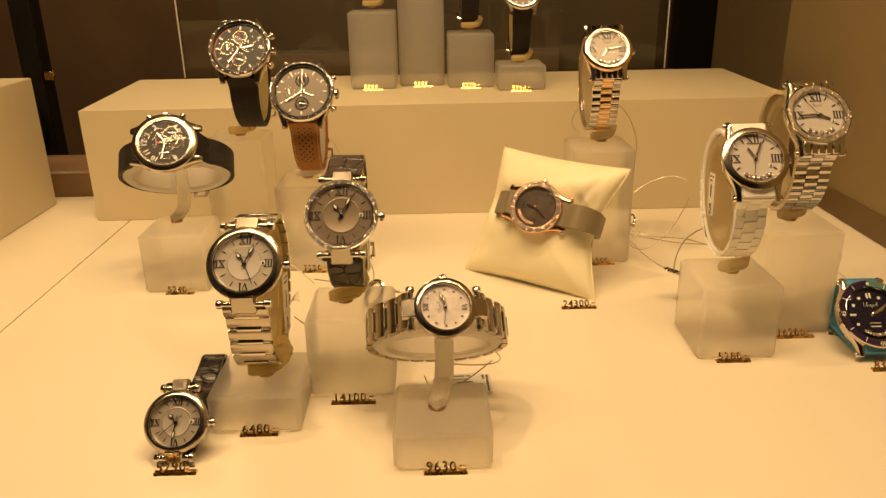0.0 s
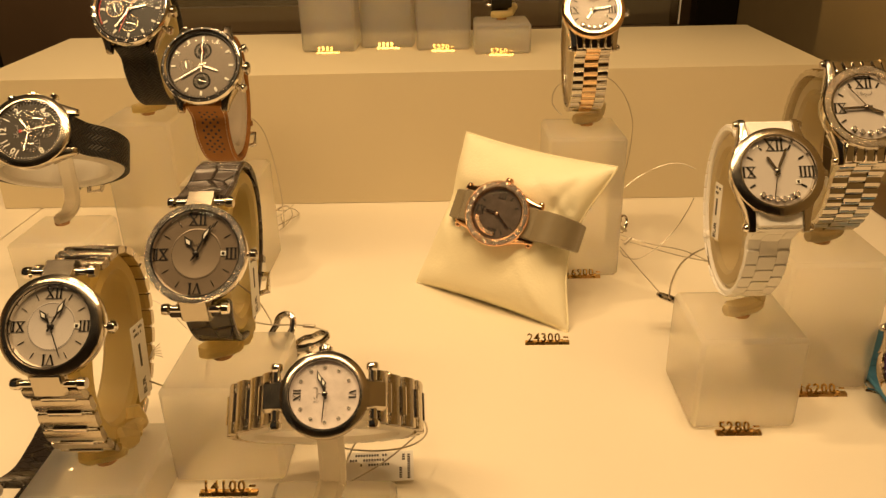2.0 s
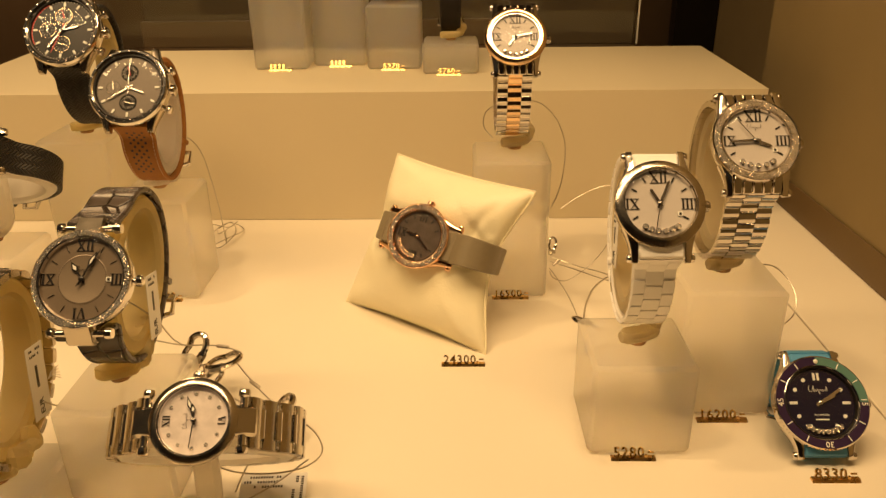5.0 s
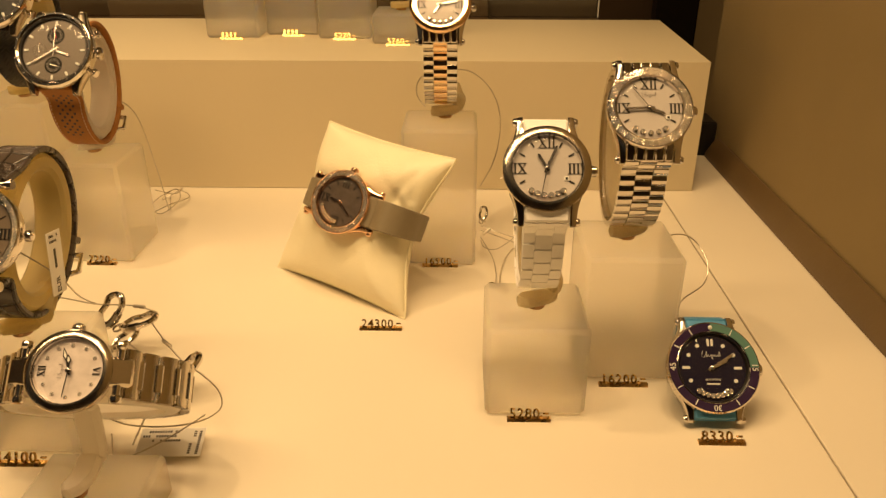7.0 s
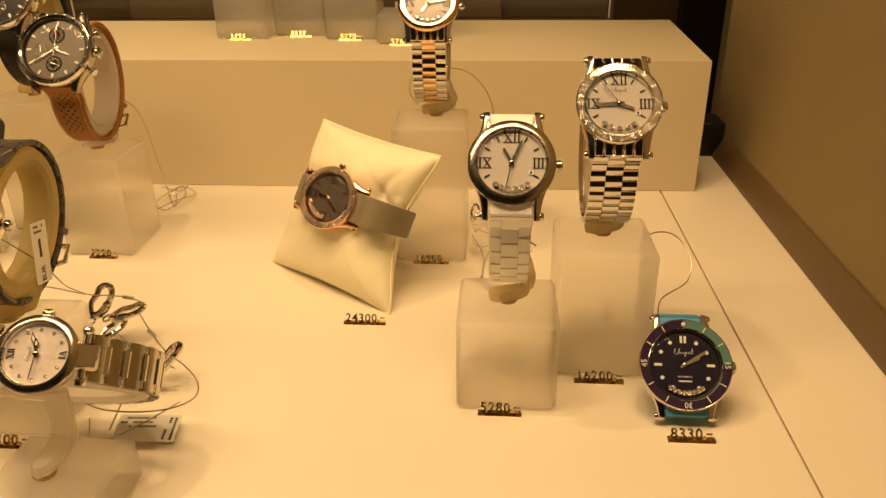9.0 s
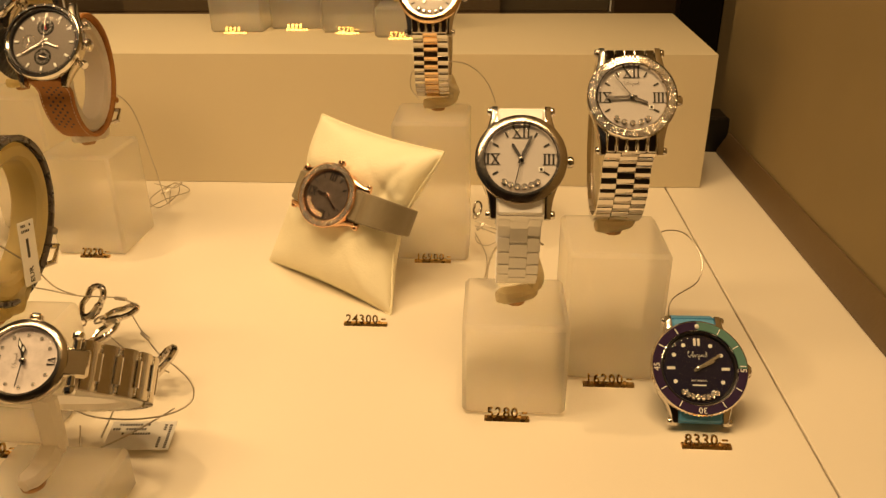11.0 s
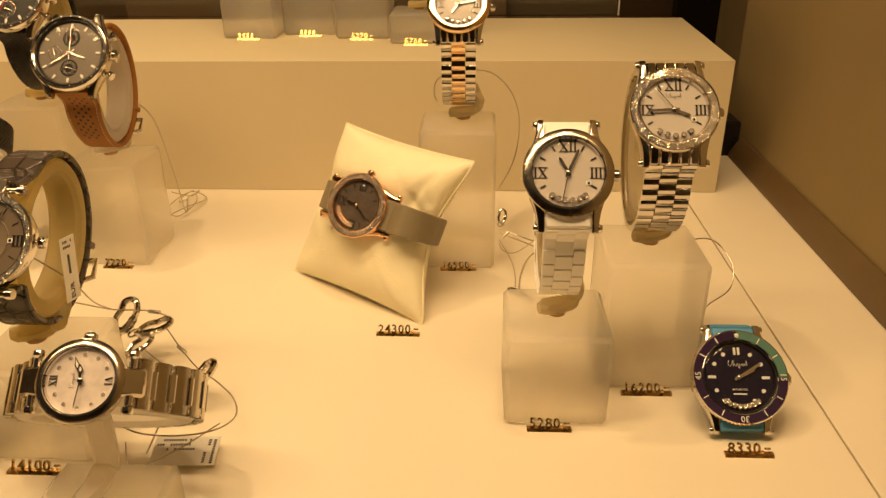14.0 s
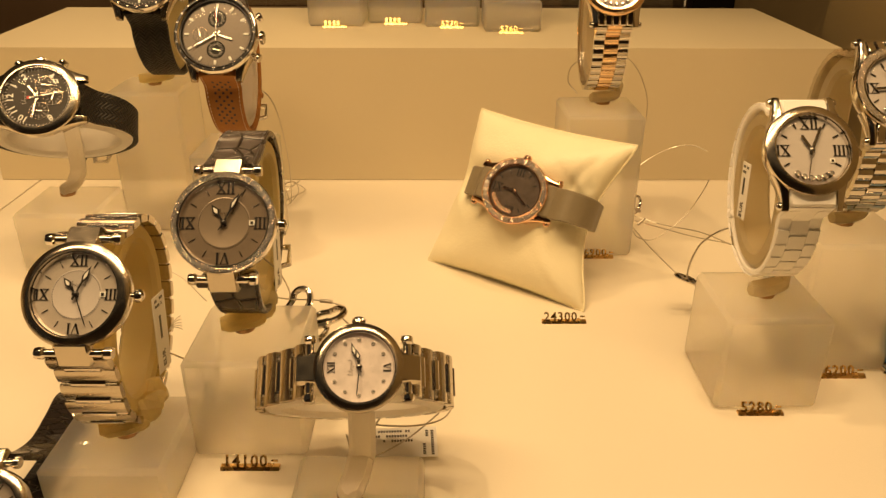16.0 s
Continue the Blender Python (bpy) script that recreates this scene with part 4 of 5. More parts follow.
    if strap in ("links3", "two_tone", "imperial"):
        pitch = 0.0052 if strap != "imperial" else 0.0078
        pts = even(line, pitch)
        fr = frames_of(pts)
        th = 0.0030
        mids = [((pts[i] + pts[i + 1]) / 2, fr[i][1], (fr[i][2] + fr[i + 1][2]).normalized()) for i in range(len(pts) - 1)]
        real = total / (len(pts) - 1)
        if strap == "imperial":
            big = domed_link(sw, real * 0.80, th, 0.0005).mesh("wide_link", SATIN_STEEL if metal is STEEL else metal)
            small = domed_link(sw * 0.58, real * 0.34, th * 1.10, 0.0005).mesh("centre_link", STEEL)
            rod = Geo().lathe([(1e-5, -sw * 0.46), (th * 0.36, -sw * 0.46), (th * 0.36, sw * 0.46), (1e-5, sw * 0.46)], 10, pose(0, 0, 0, 0, 90)).mesh("hinge_rod", BRUSHED)
            for i, (p, ac, out) in enumerate(mids):
                for name, me, sh in (("wide_link", big, 0.0), ("centre_link", small, real * 0.5), ("hinge_rod", rod, real * 0.5)):
                    if sh and i == len(mids) - 1:
                        continue
                    ob = part(name, me, None, root)
                    ob.matrix_local = link_matrix(p, ac, out) @ pose(0, sh, -0.0002 if name == "hinge_rod" else 0)
        else:
            mid_mat = ROSE_LIGHT if strap == "two_tone" else metal
            cw = sw * 0.40 if strap == "two_tone" else sw * 0.36
            ew = (sw - cw) / 2
            cen = domed_link(cw - 0.0002, real * 0.96, th * 1.06, 0.0007).mesh("centre_link", mid_mat)
            sid = domed_link(ew - 0.0002, real * 0.96, th, 0.0007).mesh("side_link", metal)
            for i, (p, ac, out) in enumerate(mids):
                ob = part("centre_link", cen, None, root)
                ob.matrix_local = link_matrix(p, ac, out)
                if i < len(mids) - 1:
                    pn = (p + mids[i + 1][0]) / 2
                    on = (out + mids[i + 1][2]).normalized()
                    for sx in (-1, 1):
                        ob = part("side_link", sid, None, root)
                        ob.matrix_local = link_matrix(pn, ac, on) @ pose(sx * (cw + ew) / 2, 0, 0)
    else:
        mat = strap
        pts = even(line, 0.0022)
        fr = frames_of(pts)
        n = len(fr)
        cutat = int(n * 0.56)
        th = 0.0026 if mat is not SATIN else 0.0022
        ws = [sw * (1 - 0.16 * min(1, min(i, n - 1 - i) / (0.35 * n))) for i in range(n)]
        up = part("strap_upper", Geo().band(fr[:cutat + 1], ws[:cutat + 1], th), mat, root)
        lo = part("strap_lower", Geo().band(fr[cutat:], ws[cutat:], th), mat, root)
        if mat is TAN or mat is CROC or mat is BLACK_LEATHER:
            for host, rng in ((up, range(1, cutat - 1)), (lo, range(cutat + 1, n - 1))):
                g = Geo()
                for i in rng:
                    p, ac, out = fr[i]
                    for sx in (-1, 1):
                        g.box((0.00035, 0.0013, 0.0003), link_matrix(p + out * th / 2 + ac * sx * (ws[i] / 2 - 0.0014), ac, out))
                part("stitching", g, STITCH if mat is TAN else INK, host)
        if mat is TAN:
            g = Geo()
            for i in range(n - 17, n - 3):
                p, ac, out = fr[i]
                for k in ((-1, 0, 1) if i % 2 else (-0.5, 0.5)):
                    g.lathe([(1e-5, 0.00012), (0.00072, 0.0001), (0.00085, -0.0001)], 10, link_matrix(p + out * th / 2 + ac * k * 0.0044, ac, out))
            part("perforations", g, INK, lo, "dark punched holes")
        if mat is WHITE_RUBBER:
            real = total / (n - 1)
            blk = Geo().box((sw * 0.40, 0.0065, 0.0006), None, 0.00028).mesh("rubber_rib", mat)
            blk2 = Geo().box((sw * 0.28, 0.0065, 0.0006), None, 0.00028).mesh("rubber_rib", mat)
            for host, rng in ((up, range(3, cutat - 2, 3)), (lo, range(cutat + 2, n - 3, 3))):
                for i in rng:
                    p, ac, out = fr[i]
                    ob = part("rubber_rib", blk, None, host)
                    ob.matrix_local = link_matrix(p + out * (th / 2 + 0.0002), ac, out)
                    p2 = fr[i + 1][0].lerp(fr[i + 2][0], 0.25)
                    for sx in (-1, 1):
                        ob = part("rubber_rib", blk2, None, host)
                        ob.matrix_local = link_matrix(p2 + out * (th / 2 + 0.0001) + ac * sx * sw * 0.33, ac, fr[i + 1][2])
        # buckle and keeper on the back of the strap
        p, ac, out = fr[cutat]
        if mat is WHITE_RUBBER:
            part("clasp", Geo().box((sw * 0.86, 0.016, 0.0030), link_matrix(p + out * 0.0014, ac, out), 0.0008), metal, root, "folding steel clasp")
        else:
            b = part("buckle", Geo().tube([(x, y, 0) for x, y in ((-sw * 0.56, -0.004), (sw * 0.56, -0.004), (sw * 0.58, 0.004), (sw * 0.3, 0.0062), (-sw * 0.3, 0.0062), (-sw * 0.58, 0.004))], 0.0014, 8, True, link_matrix(p + out * 0.0016, ac, out)), metal, root, "polished pin buckle")
            part("buckle_pin", Geo().box((0.0012, 0.0105, 0.0010), link_matrix(p + out * 0.0024, ac, out), 0.0003), metal, b)
        p, ac, out = fr[cutat - 5]
        part("keeper", Geo().box((ws[cutat - 5] + 0.0014, 0.0034, 0.0056), link_matrix(p + out * 0.0008, ac, out), 0.0006), WHITE_RUBBER if mat is WHITE_RUBBER else mat, root)
    return root, w


# ---- the blocks and signs in their places ----
for cx, cy, h in ((0.2040, 0.4248, 0.0470), (0.2512, 0.4545, 0.0685), (-0.0220, 0.3930, 0.0470), (-0.0685, 0.3605, 0.0220), (-0.0715, 0.5805, 0.0685),
                  (0.1550, 0.5815, 0.0920), (0.0270, 0.3260, 0.0200), (-0.1650, 0.5440, 0.0450), (-0.1330, 0.6200, 0.0960)):
    acrylic_block(cx, cy, 0.0, h, "frosted acrylic display cube" if h < 0.05 else "tall frosted acrylic display block")
for cx, cy, h in ((-0.0325, 0.8130, 0.0765), (0.0170, 0.8290, 0.1300), (0.0670, 0.8110, 0.0540), (0.1165, 0.7870, 0.0250)):
    acrylic_block(cx, cy, 0.105, h, "frosted acrylic block standing on the platform")

for cx, y, body, width in ((-0.1625, 0.5185, "5240", 0.0205), (-0.0665, 0.3355, "6480", 0.0195), (-0.0210, 0.3635, "14100", 0.0240), (0.0280, 0.3005, "9630", 0.0203),
                           (0.1240, 0.4775, "24300", 0.0240), (0.2010, 0.3985, "5280", 0.0203), (0.2505, 0.4270, "16200", 0.0245), (0.1555, 0.5570, "16900", 0.0235),
                           (-0.0685, 0.5550, "7220", 0.0195), (0.2865, 0.3840, "8330", 0.0210), (-0.1000, 0.3055, "5290", 0.0200)):
    price_sign(cx, y, 0.0, body, width)
for cx, y, body in ((-0.0330, 0.7870, ""), (0.0180, 0.8030, ""), (0.0665, 0.7850, "5270"), (0.1150, 0.7605, "5760")):
    price_sign(cx, y, 0.105, body or "0000", 0.0200, 0.0, bool(body), 30)

# ---- watches on cuffs ----
RING = Ring(0.0350, 0.0265, 20, 0.0088)
RING_BIG = Ring(0.0350, 0.0275, 20, 0.0100)
RING_STIFF = Ring(0.0355, 0.0265, -4, 0.0086, 0.0070)
RING_BROAD = Ring(0.0375, 0.0270, 10, 0.0088)
SIDE_RING = Ring(0.0335, 0.0235, 0, 0.0080)
SIDE_RING_BIG = Ring(0.0382, 0.0295, 0, 0.0095)

root, w = watch("steel watch with white dial and white rubber strap", (0.2037, 0.4105, 0.1202), 37, 0.0372, RING, WHITE_RUBBER, DIAL_WHITE, (330, 24, 192), "roman", "satin", "horn", stones=6, width=0.0190, brand=False)
cuff_stand(w, RING, (0.2040, 0.4240, 0.0470), mat=CUFF_PALE)
root, w = watch("steel watch with diamond bezel, white dial and link bracelet", (0.2507, 0.4410, 0.1377), 37, 0.0380, RING, "links3", DIAL_WHITE, (112, 267, 322), "roman", "diamond", "horn", stones=5, width=0.0212)
cuff_stand(w, RING, (0.2505, 0.4560, 0.0685), mat=CUFF_PALE)
root, w = watch("steel and rose gold watch with white dial and two-tone bracelet", (0.1555, 0.5725, 0.1635), 37, 0.0365, RING, "two_tone", DIAL_WHITE, (215, 80), "roman", "rose", "horn", stones=5, width=0.0203)
cuff_stand(w, RING, (0.1580, 0.5880, 0.0920), mat=CUFF_PALE)
root, w = watch("steel watch with diamond bezel and grey crocodile strap", (-0.0225, 0.3770, 0.1035), 36, 0.0385, RING_STIFF, CROC, DIAL_TAUPE, (325, 26, 30), "imperial", "slim_diamond", "bar", width=0.0200, handkind="leaf", handmat=INK)
cuff_stand(w, RING_STIFF, (-0.0255, 0.3950, 0.0470))
root, w = watch("steel watch with silver dial and broad link bracelet", (-0.0680, 0.3505, 0.0885), 37, 0.0372, RING_BROAD, "imperial", DIAL_SILVER_LIGHT, (322, 26, 158), "imperial", "brushed", "bar", width=0.0212, handkind="leaf", handmat=INK, metal=STEEL)
cuff_stand(w, RING_BROAD, (-0.0655, 0.3590, 0.0220))
root, w = watch("grey dial steel chronograph with perforated tan leather strap", (-0.0665, 0.5500, 0.1405), 34, 0.0460, RING_BIG, TAN, DIAL_GREY, (110, 238, 0), "baton", "chrono", "wide", crown=3, subs=((0, 0.24), (180, 0.24), (270, 0.20)), thick=0.0095, width=0.0215, handmat=BRUSHED, date=False, brand=False)
cuff_stand(w, RING_BIG, (-0.0730, 0.5850, 0.0685), mat=CUFF_CLEAR)
root, w = watch("black dial steel chronograph with red hand and black tread strap", (-0.1160, 0.5860, 0.1680), 34, 0.0465, RING_BIG, TREAD_RUBBER, DIAL_BLACK, (78, 214, 200), "baton", "chrono", "wide", crown=3, subs=((0, 0.25), (180, 0.25), (270, 0.24)), thick=0.0095, width=0.0225, handmat=BRUSHED, second=RED, date=False)
cuff_stand(w, RING_BIG, (-0.1310, 0.6200, 0.0960))
root, w = watch("steel chronograph with black dial, white figures and black rubber strap", (-0.1600, 0.5260, 0.1115), 39, 0.0440, SIDE_RING_BIG, TREAD_RUBBER, DIAL_CHARCOAL, (55, 280, 170), "arabic", "satin", "wide", side=True, yaw=8, crown=3, subs=((117, 0.27), (180, 0.27), (262, 0.27)), thick=0.0090, width=0.0205, handmat=BRUSHED, date=False)
cuff_stand(w, SIDE_RING_BIG, (-0.1690, 0.5520, 0.0450), True, 0.0180, CUFF_CLEAR)
root, w = watch("small steel watch with pearl dial, diamond marks and link bracelet", (0.0295, 0.3330, 0.0705), 46, 0.0302, SIDE_RING, "imperial", DIAL_PEARL, (82, 72, 275), "gems", "satin", "bar", side=True, yaw=11, roll=-6, width=0.0178, thick=0.0070, handmat=GUNMETAL, handkind="leaf", date=False)
cuff_stand(w, SIDE_RING, (0.0247, 0.3255, 0.0200), True, 0.0165, CUFF_CLEAR)

# ---- watches leaning on the floor ----
bh = lambda lean, b, h: Vector((0, b * math.sin(radians(lean)) + h * math.cos(radians(lean)), -b * math.cos(radians(lean)) + h * math.sin(radians(lean))))
watch("steel watch with dark blue dial and turquoise rubber strap", (0.2857, 0.4080, 0.0240), 45, 0.0425, RING, TURQUOISE, DIAL_BLUE, (64, 58), "dive", "dive", "horn", stones=8, width=0.0195, handmat=BRUSHED, date=False,
      line=[bh(45, b, h) for b, h in ((0.024, 0.0115), (0.033, 0.001), (0.036, -0.010), (0.030, -0.0205), (0.015, -0.0215), (-0.002, -0.0212))])
watch("steel watch with silver dial and black leather strap", (-0.1022, 0.3215, 0.0180), 40, 0.0308, RING, BLACK_CROC, DIAL_SILVER, (318, 186, 228), "imperial", "brushed", "bar", width=0.0150, handmat=INK, handkind="leaf", thick=0.0068,
      line=[bh(40, b, h) for b, h in ((0.020, 0.0075), (0.030, -0.0010), (0.044, -0.0055), (0.058, -0.0035), (0.068, -0.0015), (0.075, -0.0075), (0.068, -0.0150), (0.040, -0.0162), (0.004, -0.0160))])


# ---- pillow with the rose gold watch ----
BL, BR, TL, TR = Vector((0.049, 0.5535, 0.0)), Vector((0.1365, 0.4885, 0.0)), Vector((0.0830, 0.5910, 0.0875)), Vector((0.1655, 0.5240, 0.0850))


def display_pillow():
    n = 56
    u0 = ((BR - BL) + (TR - TL)).normalized()
    v0 = ((TL - BL) + (TR - BR)).normalized()
    nn = u0.cross(v0).normalized()
    g = Geo()
    mid = (BL + BR + TL + TR) / 4
    ids = {}
    for side in (1, -1):
        for i in range(n + 1):
            for j in range(n + 1):
                a, b = 2 * i / n - 1, 2 * j / n - 1
                rim = i in (0, n) or j in (0, n)
                if rim and side == -1:
                    ids[side, i, j] = ids[1, i, j]
                    continue
                aa, bb = a * (1 - (0.25 if a > 0 else 0.11) * (1 - b * b) ** 1.5), b * (1 - 0.045 * (1 - a * a))
                s, t = (aa + 1) / 2, (bb + 1) / 2
                p = BL * (1 - s) * (1 - t) + BR * s * (1 - t) + TL * (1 - s) * t + TR * s * t
                f = max(0.0, (1 - a ** 2) * (1 - b ** 2)) ** 0.50
                belt = math.exp(-((b - 0.16) / 0.24) ** 2)
                h = 0.0215 * f * (1 - 0.40 * belt)
                rough = 0.0022 * f * noise.noise(Vector((a * 2.2, b * 2.2, 3.1 + side)))
                rough += 0.0016 * f * math.sin(9 * b + 3 * a) * math.exp(-((abs(a) - 0.72) / 0.2) ** 2)
                rough -= 0.0024 * math.exp(-((a - 0.55 - 0.3 * b) / 0.06) ** 2) * math.exp(-((b - 0.45) / 0.3) ** 2) * f
                for a0, b0, da, db, deep, wid in ((0.86, 0.20, -0.80, 0.60, 0.0030, 0.05), (0.88, 0.02, -0.72, -0.70, 0.0024, 0.05), (0.90, 0.34, -0.35, 0.94, 0.0022, 0.045), (-0.84, 0.02, 0.6, -0.8, 0.0018, 0.05), (0.70, -0.95, -0.55, 0.83, 0.0016, 0.05)):
                    along, off = (a - a0) * da + (b - b0) * db, (a - a0) * db - (b - b0) * da
                    if along > 0:
                        rough -= deep * f ** 0.5 * math.exp(-(off / wid) ** 2) * math.exp(-along / 0.28) - 0.5 * deep * f ** 0.5 * math.exp(-((off - 0.09) / 0.06) ** 2) * math.exp(-along / 0.3)
                ids[side, i, j] = len(g.v)
                g.v.append(tuple(p - mid + nn * side * (h + rough)))
    for side in (1, -1):
        for i in range(n):
            for j in range(n):
                q = [ids[side, i, j], ids[side, i + 1, j], ids[side, i + 1, j + 1], ids[side, i, j + 1]]
                g.f.append(tuple(q if side == 1 else q[::-1]))
    low = min(p[2] for p in g.v)
    g.v = [(x, y, z - low) for x, y, z in g.v]
    root = thing("display_pillow", Matrix.Translation((mid.x, mid.y, 0.0003)), "plump cream leatherette display pillow leaning back", "pillow")
    part("cushion", g, PILLOW, root, smooth=70)
    rim = [ids[1, i, 0] for i in range(n)] + [ids[1, n, j] for j in range(n)] + [ids[1, n - i, n] for i in range(n)] + [ids[1, 0, n - j] for j in range(n)]
    part("seam_piping", Geo().tube([g.v[k] for k in rim], 0.0006, 6, True), PILLOW, root)
    return u0, v0, nn


u0, v0, nn = display_pillow()
face = Vector((math.sin(radians(-23)) * math.cos(radians(31)), -math.cos(radians(-23)) * math.cos(radians(31)), math.sin(radians(31))))
six = (u0 - face * u0.dot(face)).normalized()
fm = Matrix(((-six).cross(face), -six, face)).transposed().to_4x4()
fm.translation = Vector((0.0985, 0.5200, 0.0600))
on_pillow = [fm.inverted() @ (fm.translation - nn * 0.0055 + u0 * s + nn * h) for s, h in
             ((-0.027, 0.0020), (-0.034, -0.0010), (-0.0385, -0.0110), (-0.030, -0.030), (0.0, -0.038), (0.034, -0.032), (0.0395, -0.021), (0.0402, -0.0110), (0.0370, -0.0030), (0.030, 0.0012))]
watch("rose gold watch with diamond bezel and grey satin strap on pillow", None, 0, 0.0380, None, SATIN, DIAL_TAHITI, (5, 215), "roman", "rose_diamond", "horn", metal=ROSE, handmat=ROSE, stones=8, stone_at=300, side=True, width=0.0182, frame=fm, date=False, thick=0.0070,
      line=on_pillow)


# ---- watches on the platform, of which the lower parts show ----
def rear_watch(cx, cy, z, ring, strap, dial, label, bezel="polished"):
    _, ww = watch(label, (cx, cy, z), 35, 0.0380, ring, strap, dial, (320, 60), "baton", bezel, "wide", width=0.0190, handmat=BRUSHED, date=False)
    return ww


ww = rear_watch(0.1165, 0.7780, 0.1975, RING, BLACK_LEATHER, DIAL_GREY, "steel watch with black leather strap on a low block")
cuff_stand(ww, RING, (0.1165, 0.7870, 0.1300))
ww = rear_watch(0.0670, 0.8010, 0.2290, RING, BLACK_LEATHER, DIAL_BLACK, "black strapped watch on an acrylic block")
cuff_stand(ww, RING, (0.0670, 0.8110, 0.1610))
ww = rear_watch(-0.0325, 0.8030, 0.2540, RING, TAN, DIAL_GREY, "watch with brown strap on a tall acrylic block")
cuff_stand(ww, RING, (-0.0325, 0.8130, 0.1840))


# ---- security wires, clasps and tags ----
def wire(pts, label="thin steel security wire", r=0.00035, mat=None):
    return tagged(solid("security_wire", Geo().tube(even(spline(pts, 10), 0.002), r, 6), mat or WIRE, label, "wire"), group="security wires")


def clasp(m, s=1.0):
    root = thing("lobster_clasp", m, "polished steel lobster clasp on a security wire", "clasp", "lobster clasps")
    o = [(0.0, -0.0075, 0), (0.0030, -0.0055, 0.0002), (0.0042, -0.001, 0.0003), (0.0038, 0.004, 0.0002), (0.0015, 0.0070, 0), (-0.0015, 0.0070, 0), (-0.0035, 0.0045, 0), (-0.0030, 0.001, 0)]
    part("hook", Geo().tube(spline([Vector(p) * s for p in o], 5), [0.0019 * s] * 12 + [0.0014 * s] * 24, 8), STEEL, root)
    part("lever", Geo().tube(spline([Vector(p) * s for p in ((-0.0030, 0.0012, 0), (-0.0034, -0.003, 0.0002), (-0.0012, -0.0068, 0.0002))], 6), 0.0013 * s, 8), STEEL, root)
    part("ring", Geo().tube([(0.0024 * s * math.cos(a), -0.0095 * s + 0.0024 * s * math.sin(a), 0) for a in [i * math.pi / 8 for i in range(16)]], 0.0005 * s, 6, True), STEEL, root)
    return root


def ferrule(m):
    return solid("wire_ferrule", Geo().lathe([(1e-5, -0.0032), (0.0009, -0.0032), (0.0010, -0.0028), (0.0010, 0.0028), (0.0009, 0.0032), (1e-5, 0.0032)], 12, pose(0, 0, 0, 90)), WIRE, "grey crimped ferrule on a wire", "ferrule", "", m)


def paper_tag(m, w, h, rows, word=""):
    root = thing("price_tag", m, "white paper tag with small black print", "tag")
    part("sheet", Geo().box((w, h, 0.0004), None, 0.0001), PAPER, root)
    y = h / 2 - 0.0020
    for k, (x0, x1) in enumerate(rows):
        g = Geo()
        x = (x0 - 0.5) * w
        while x < (x1 - 0.5) * w:
            if (k + int(x * 4000)) % 5:
                g.box((0.00075, 0.0011, 0.0001), pose(x, y, 0.00028))
            x += 0.00115
        part("printed_line", g, INK, root)
        y -= 0.0024
    if not word:
        for x, y0, y1 in ((0.46, -0.42, 0.36), (0.38, 0.20, 0.42), (0.34, -0.40, -0.08)):
            g = Geo()
            y = y0 * h
            while y < y1 * h:
                g.box((0.0012, 0.00075, 0.0001), pose((x - 0.03) * w, y, 0.00028))
                y += 0.00115
            part("printed_line", g, INK, root)
    if word:
        ob = part("writing", letters(word, 0.0040, 0.0001, INK, bold=0.00005), None, root)
        ob.matrix_local = pose(0.001, -h * 0.34, 0.0003, 0, 0, 90)
        part("print_bar", Geo().box((0.0016, h * 0.30, 0.0001), pose(-0.0006, h * 0.08, 0.00028)), INK, root)
    return root


# beside the small pearl dial watch
clasp(pose(-0.0145, 0.4520, 0.0255, 50, 15, -20), 1.2)
clasp(pose(0.0000, 0.4510, 0.0195, 15, 5, -78), 1.2)
clasp(pose(-0.0060, 0.4440, 0.0130, 30, 10, -55), 1.0)
clasp(pose(0.0360, 0.4135, 0.0150, 40, 0, -65), 1.3)
ferrule(pose(-0.0010, 0.4560, 0.0255, 0, 4, 80))
ferrule(pose(0.0200, 0.4340, 0.0170, 10, 0, 52))
wire([(-0.0320, 0.4050, 0.0880), (-0.0150, 0.4120, 0.0680), (-0.0110, 0.4200, 0.0520), (-0.0170, 0.4450, 0.0330)])
wire([(-0.0500, 0.4400, 0.0420), (-0.0330, 0.4440, 0.0370), (-0.0190, 0.4470, 0.0320), (-0.0090, 0.4550, 0.0270), (-0.0010, 0.4560, 0.0255), (0.0090, 0.4530, 0.0240)])
wire([(0.0060, 0.4500, 0.0210), (0.0200, 0.4340, 0.0170), (0.0330, 0.4210, 0.0140), (0.0440, 0.4130, 0.0130), (0.0560, 0.4000, 0.0130), (0.0610, 0.3860, 0.0140), (0.0570, 0.3720, 0.0180), (0.0460, 0.3630, 0.0220), (0.0320, 0.3600, 0.0250), (0.0200, 0.3640, 0.0260)])
wire([(-0.0040, 0.4420, 0.0120), (0.0120, 0.4300, 0.0100), (0.0300, 0.4190, 0.0100), (0.0400, 0.4120, 0.0110)])
wire([(0.0180, 0.3700, 0.0120), (0.0230, 0.3600, 0.0070), (0.0330, 0.3620, 0.0090), (0.0450, 0.3680, 0.0130), (0.0560, 0.3800, 0.0150)])
wire([(0.0260, 0.3700, 0.0060), (0.0310, 0.3740, 0.0160), (0.0360, 0.3690, 0.0240), (0.0340, 0.3600, 0.0300)], "pale thread of a tag", 0.0004, THREAD)
paper_tag(pose(0.0410, 0.3745, 0.0040, 14, 0, 3), 0.0285, 0.0150, ((0.10, 0.62), (0.06, 0.55), (0.22, 0.72)))
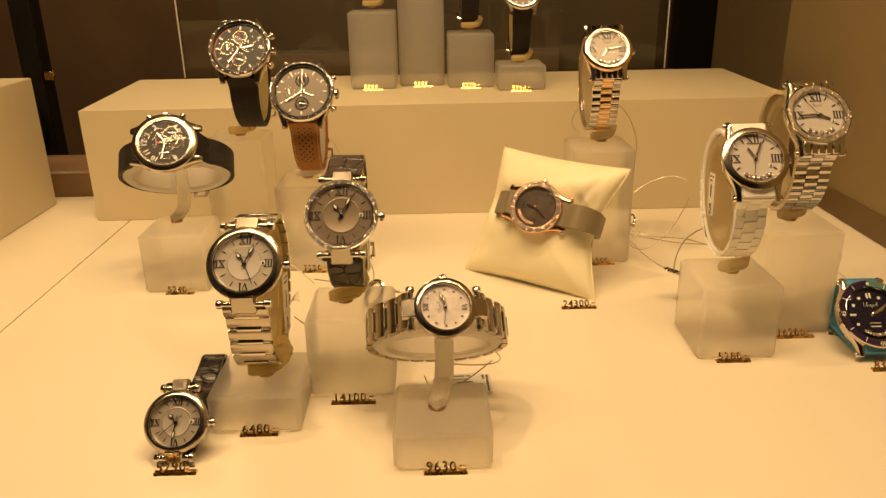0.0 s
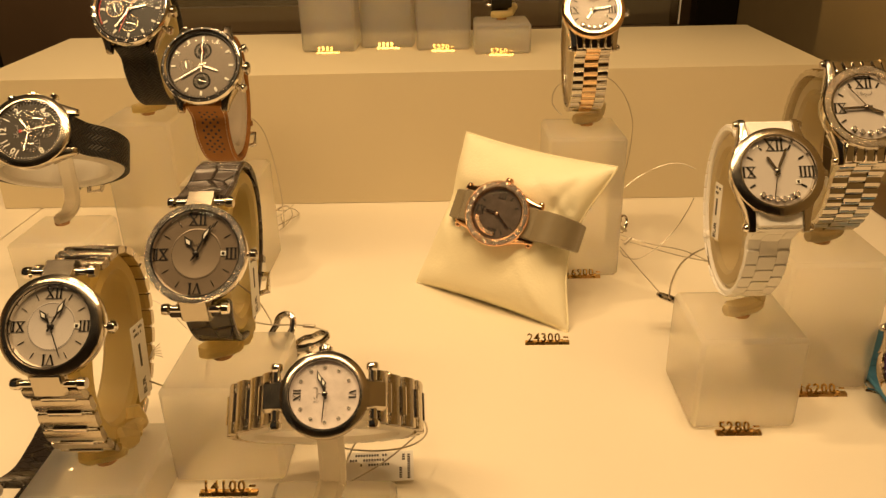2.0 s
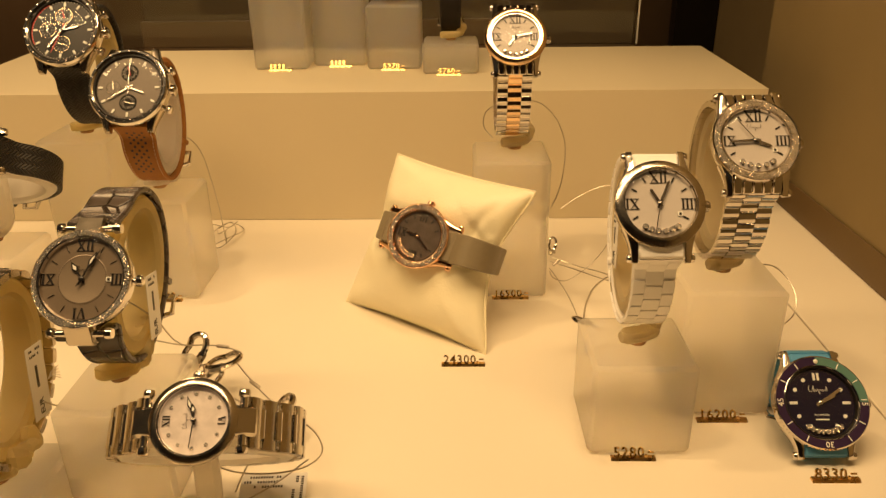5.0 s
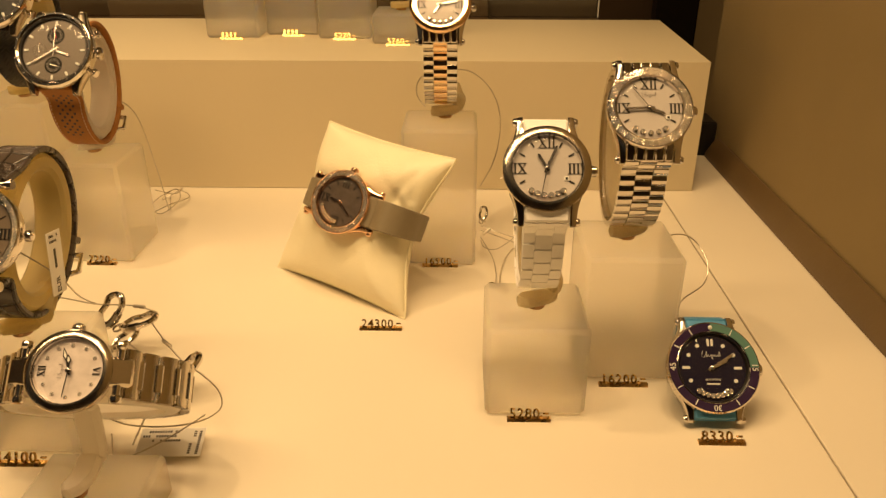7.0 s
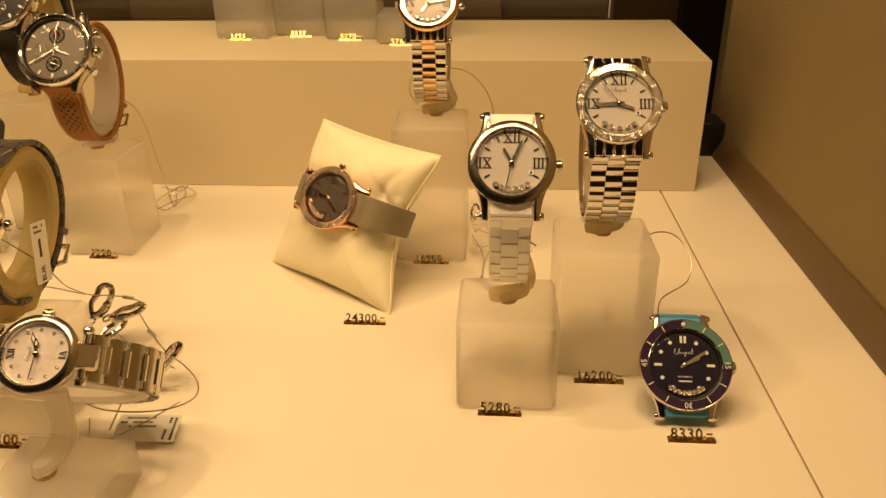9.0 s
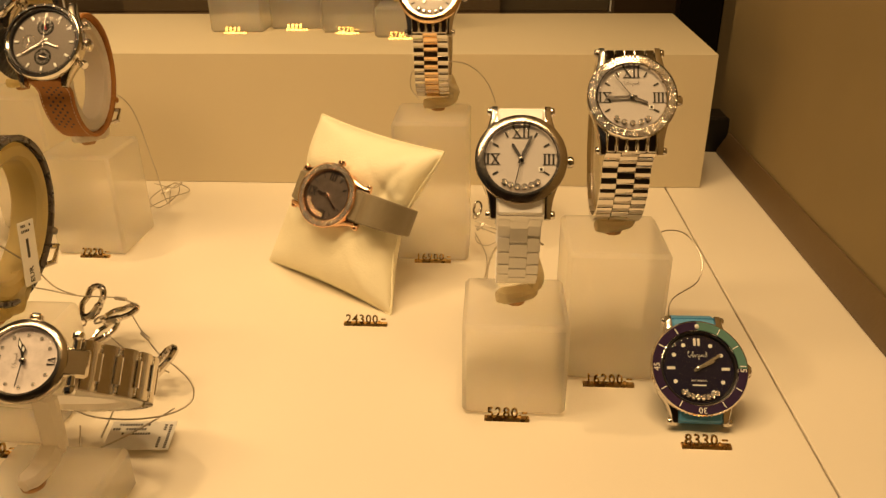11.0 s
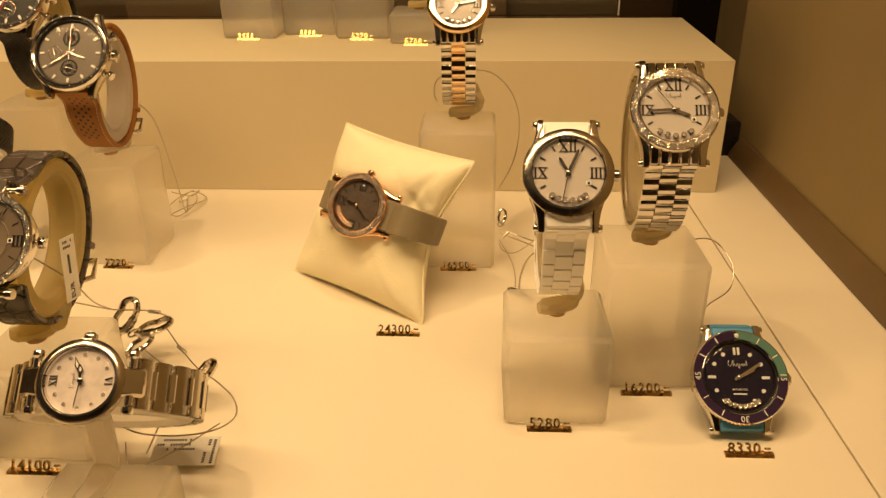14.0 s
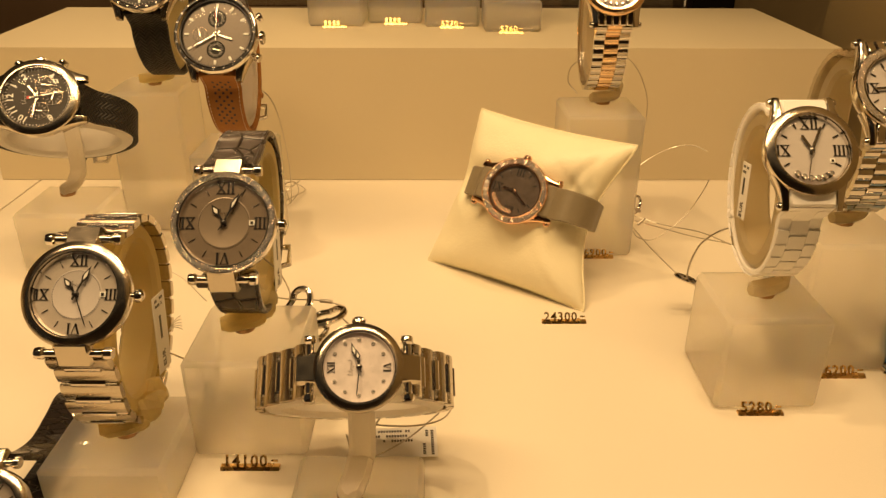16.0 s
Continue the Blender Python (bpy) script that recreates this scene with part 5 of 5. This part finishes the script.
# hanging tags in the cuffs
paper_tag(pose(-0.0125, 0.4110, 0.0740, 90, 10, 88), 0.0110, 0.0290, ((0.2, 0.8), (0.2, 0.7)), "EUR")
paper_tag(pose(-0.0575, 0.3880, 0.0500, 90, 8, 88), 0.0120, 0.0330, ((0.2, 0.8), (0.2, 0.7)), "EUR")
paper_tag(pose(0.1945, 0.4440, 0.0900, 90, -6, -88), 0.0080, 0.0260, ((0.2, 0.8), (0.2, 0.7)), "EUR")
# wires of the watches beside the pillow and on the blocks
wire([(0.1822, 0.5730, 0.0140), (0.1893, 0.5550, 0.0086), (0.1906, 0.5250, 0.0126), (0.1890, 0.4930, 0.0204), (0.1907, 0.4870, 0.0216)])
wire([(0.1907, 0.4870, 0.0220), (0.1913, 0.4860, 0.0336), (0.1954, 0.4840, 0.0458), (0.2041, 0.4780, 0.0559), (0.2118, 0.4680, 0.0597), (0.2180, 0.4580, 0.0602)], r=0.0005)
wire([(0.1824, 0.5730, 0.0115), (0.1844, 0.5660, 0.0100), (0.1920, 0.5600, 0.0113), (0.2037, 0.5600, 0.0199), (0.2137, 0.5620, 0.0306), (0.2206, 0.5630, 0.0435), (0.2229, 0.5620, 0.0515)])
wire([(0.1823, 0.5720, 0.0193), (0.1947, 0.5600, 0.0200), (0.2087, 0.5350, 0.0250), (0.2186, 0.5050, 0.0345)])
wire([(0.1823, 0.5730, 0.0221), (0.1987, 0.5620, 0.0206), (0.2110, 0.5330, 0.0290), (0.2171, 0.5000, 0.0363)])
wire([(0.1978, 0.6400, 0.0306), (0.2109, 0.6450, 0.0381), (0.2271, 0.6500, 0.0435), (0.2385, 0.6450, 0.0463), (0.2475, 0.6400, 0.0437)])
wire([(0.2757, 0.4850, 0.0520), (0.2860, 0.4950, 0.0525), (0.2980, 0.5000, 0.0480), (0.3048, 0.4900, 0.0395), (0.3010, 0.4780, 0.0310), (0.2845, 0.4630, 0.0270), (0.2850, 0.4560, 0.0120)])
wire([(0.1465, 0.6030, 0.1170), (0.1399, 0.6060, 0.1107), (0.1390, 0.6080, 0.1009), (0.1447, 0.6030, 0.0945)])
wire([(0.1629, 0.6000, 0.1202), (0.1762, 0.6100, 0.1154), (0.1886, 0.6200, 0.1017), (0.1950, 0.6200, 0.0841), (0.1946, 0.6200, 0.0639), (0.1898, 0.6120, 0.0500), (0.1821, 0.6090, 0.0364)])
ferrule(pose(0.1830, 0.5720, 0.0270, 0, 10, 25))
ferrule(pose(0.1860, 0.5690, 0.0200, 30, 0, -60))
clasp(pose(0.1835, 0.5760, 0.0300, 60, 20, 10), 0.6)
clasp(pose(0.2900, 0.4620, 0.0050, 30, 15, 60), 0.9)
clasp(pose(0.1905, 0.4870, 0.0215, 20, 10, 78), 0.8)
wire([(-0.070, 0.590, 0.090), (-0.062, 0.602, 0.098), (-0.052, 0.610, 0.085), (-0.047, 0.616, 0.045), (-0.053, 0.640, 0.004), (-0.062, 0.668, 0.003)])
wire([(-0.068, 0.672, 0.003), (-0.056, 0.668, 0.010), (-0.050, 0.655, 0.006), (-0.058, 0.636, 0.002), (-0.070, 0.648, 0.004), (-0.062, 0.676, 0.006), (-0.048, 0.672, 0.002), (-0.052, 0.640, 0.008), (-0.066, 0.636, 0.002)])
wire([(-0.070, 0.660, 0.012), (-0.060, 0.672, 0.004), (-0.050, 0.664, 0.012), (-0.060, 0.650, 0.008), (-0.068, 0.668, 0.003)])
wire([(-0.052, 0.380, 0.045), (-0.046, 0.392, 0.030), (-0.049, 0.405, 0.010), (-0.052, 0.430, 0.003), (-0.060, 0.470, 0.003)])
ferrule(pose(-0.0490, 0.4050, 0.0100, 20, 0, 0))
wire([(-0.100, 0.430, 0.050), (-0.080, 0.425, 0.062), (-0.060, 0.420, 0.060), (-0.045, 0.410, 0.052)], "pale thread of a tag", 0.0003, THREAD)
# frayed ends of a tag's thread
for k in range(5):
    wire([(-0.0560, 0.3925, 0.0480), (-0.0540, 0.3930, 0.0495 + 0.0006 * k), (-0.0510, 0.3940, 0.0475 + 0.0017 * k)], "frayed pale thread end", 0.00016, THREAD)
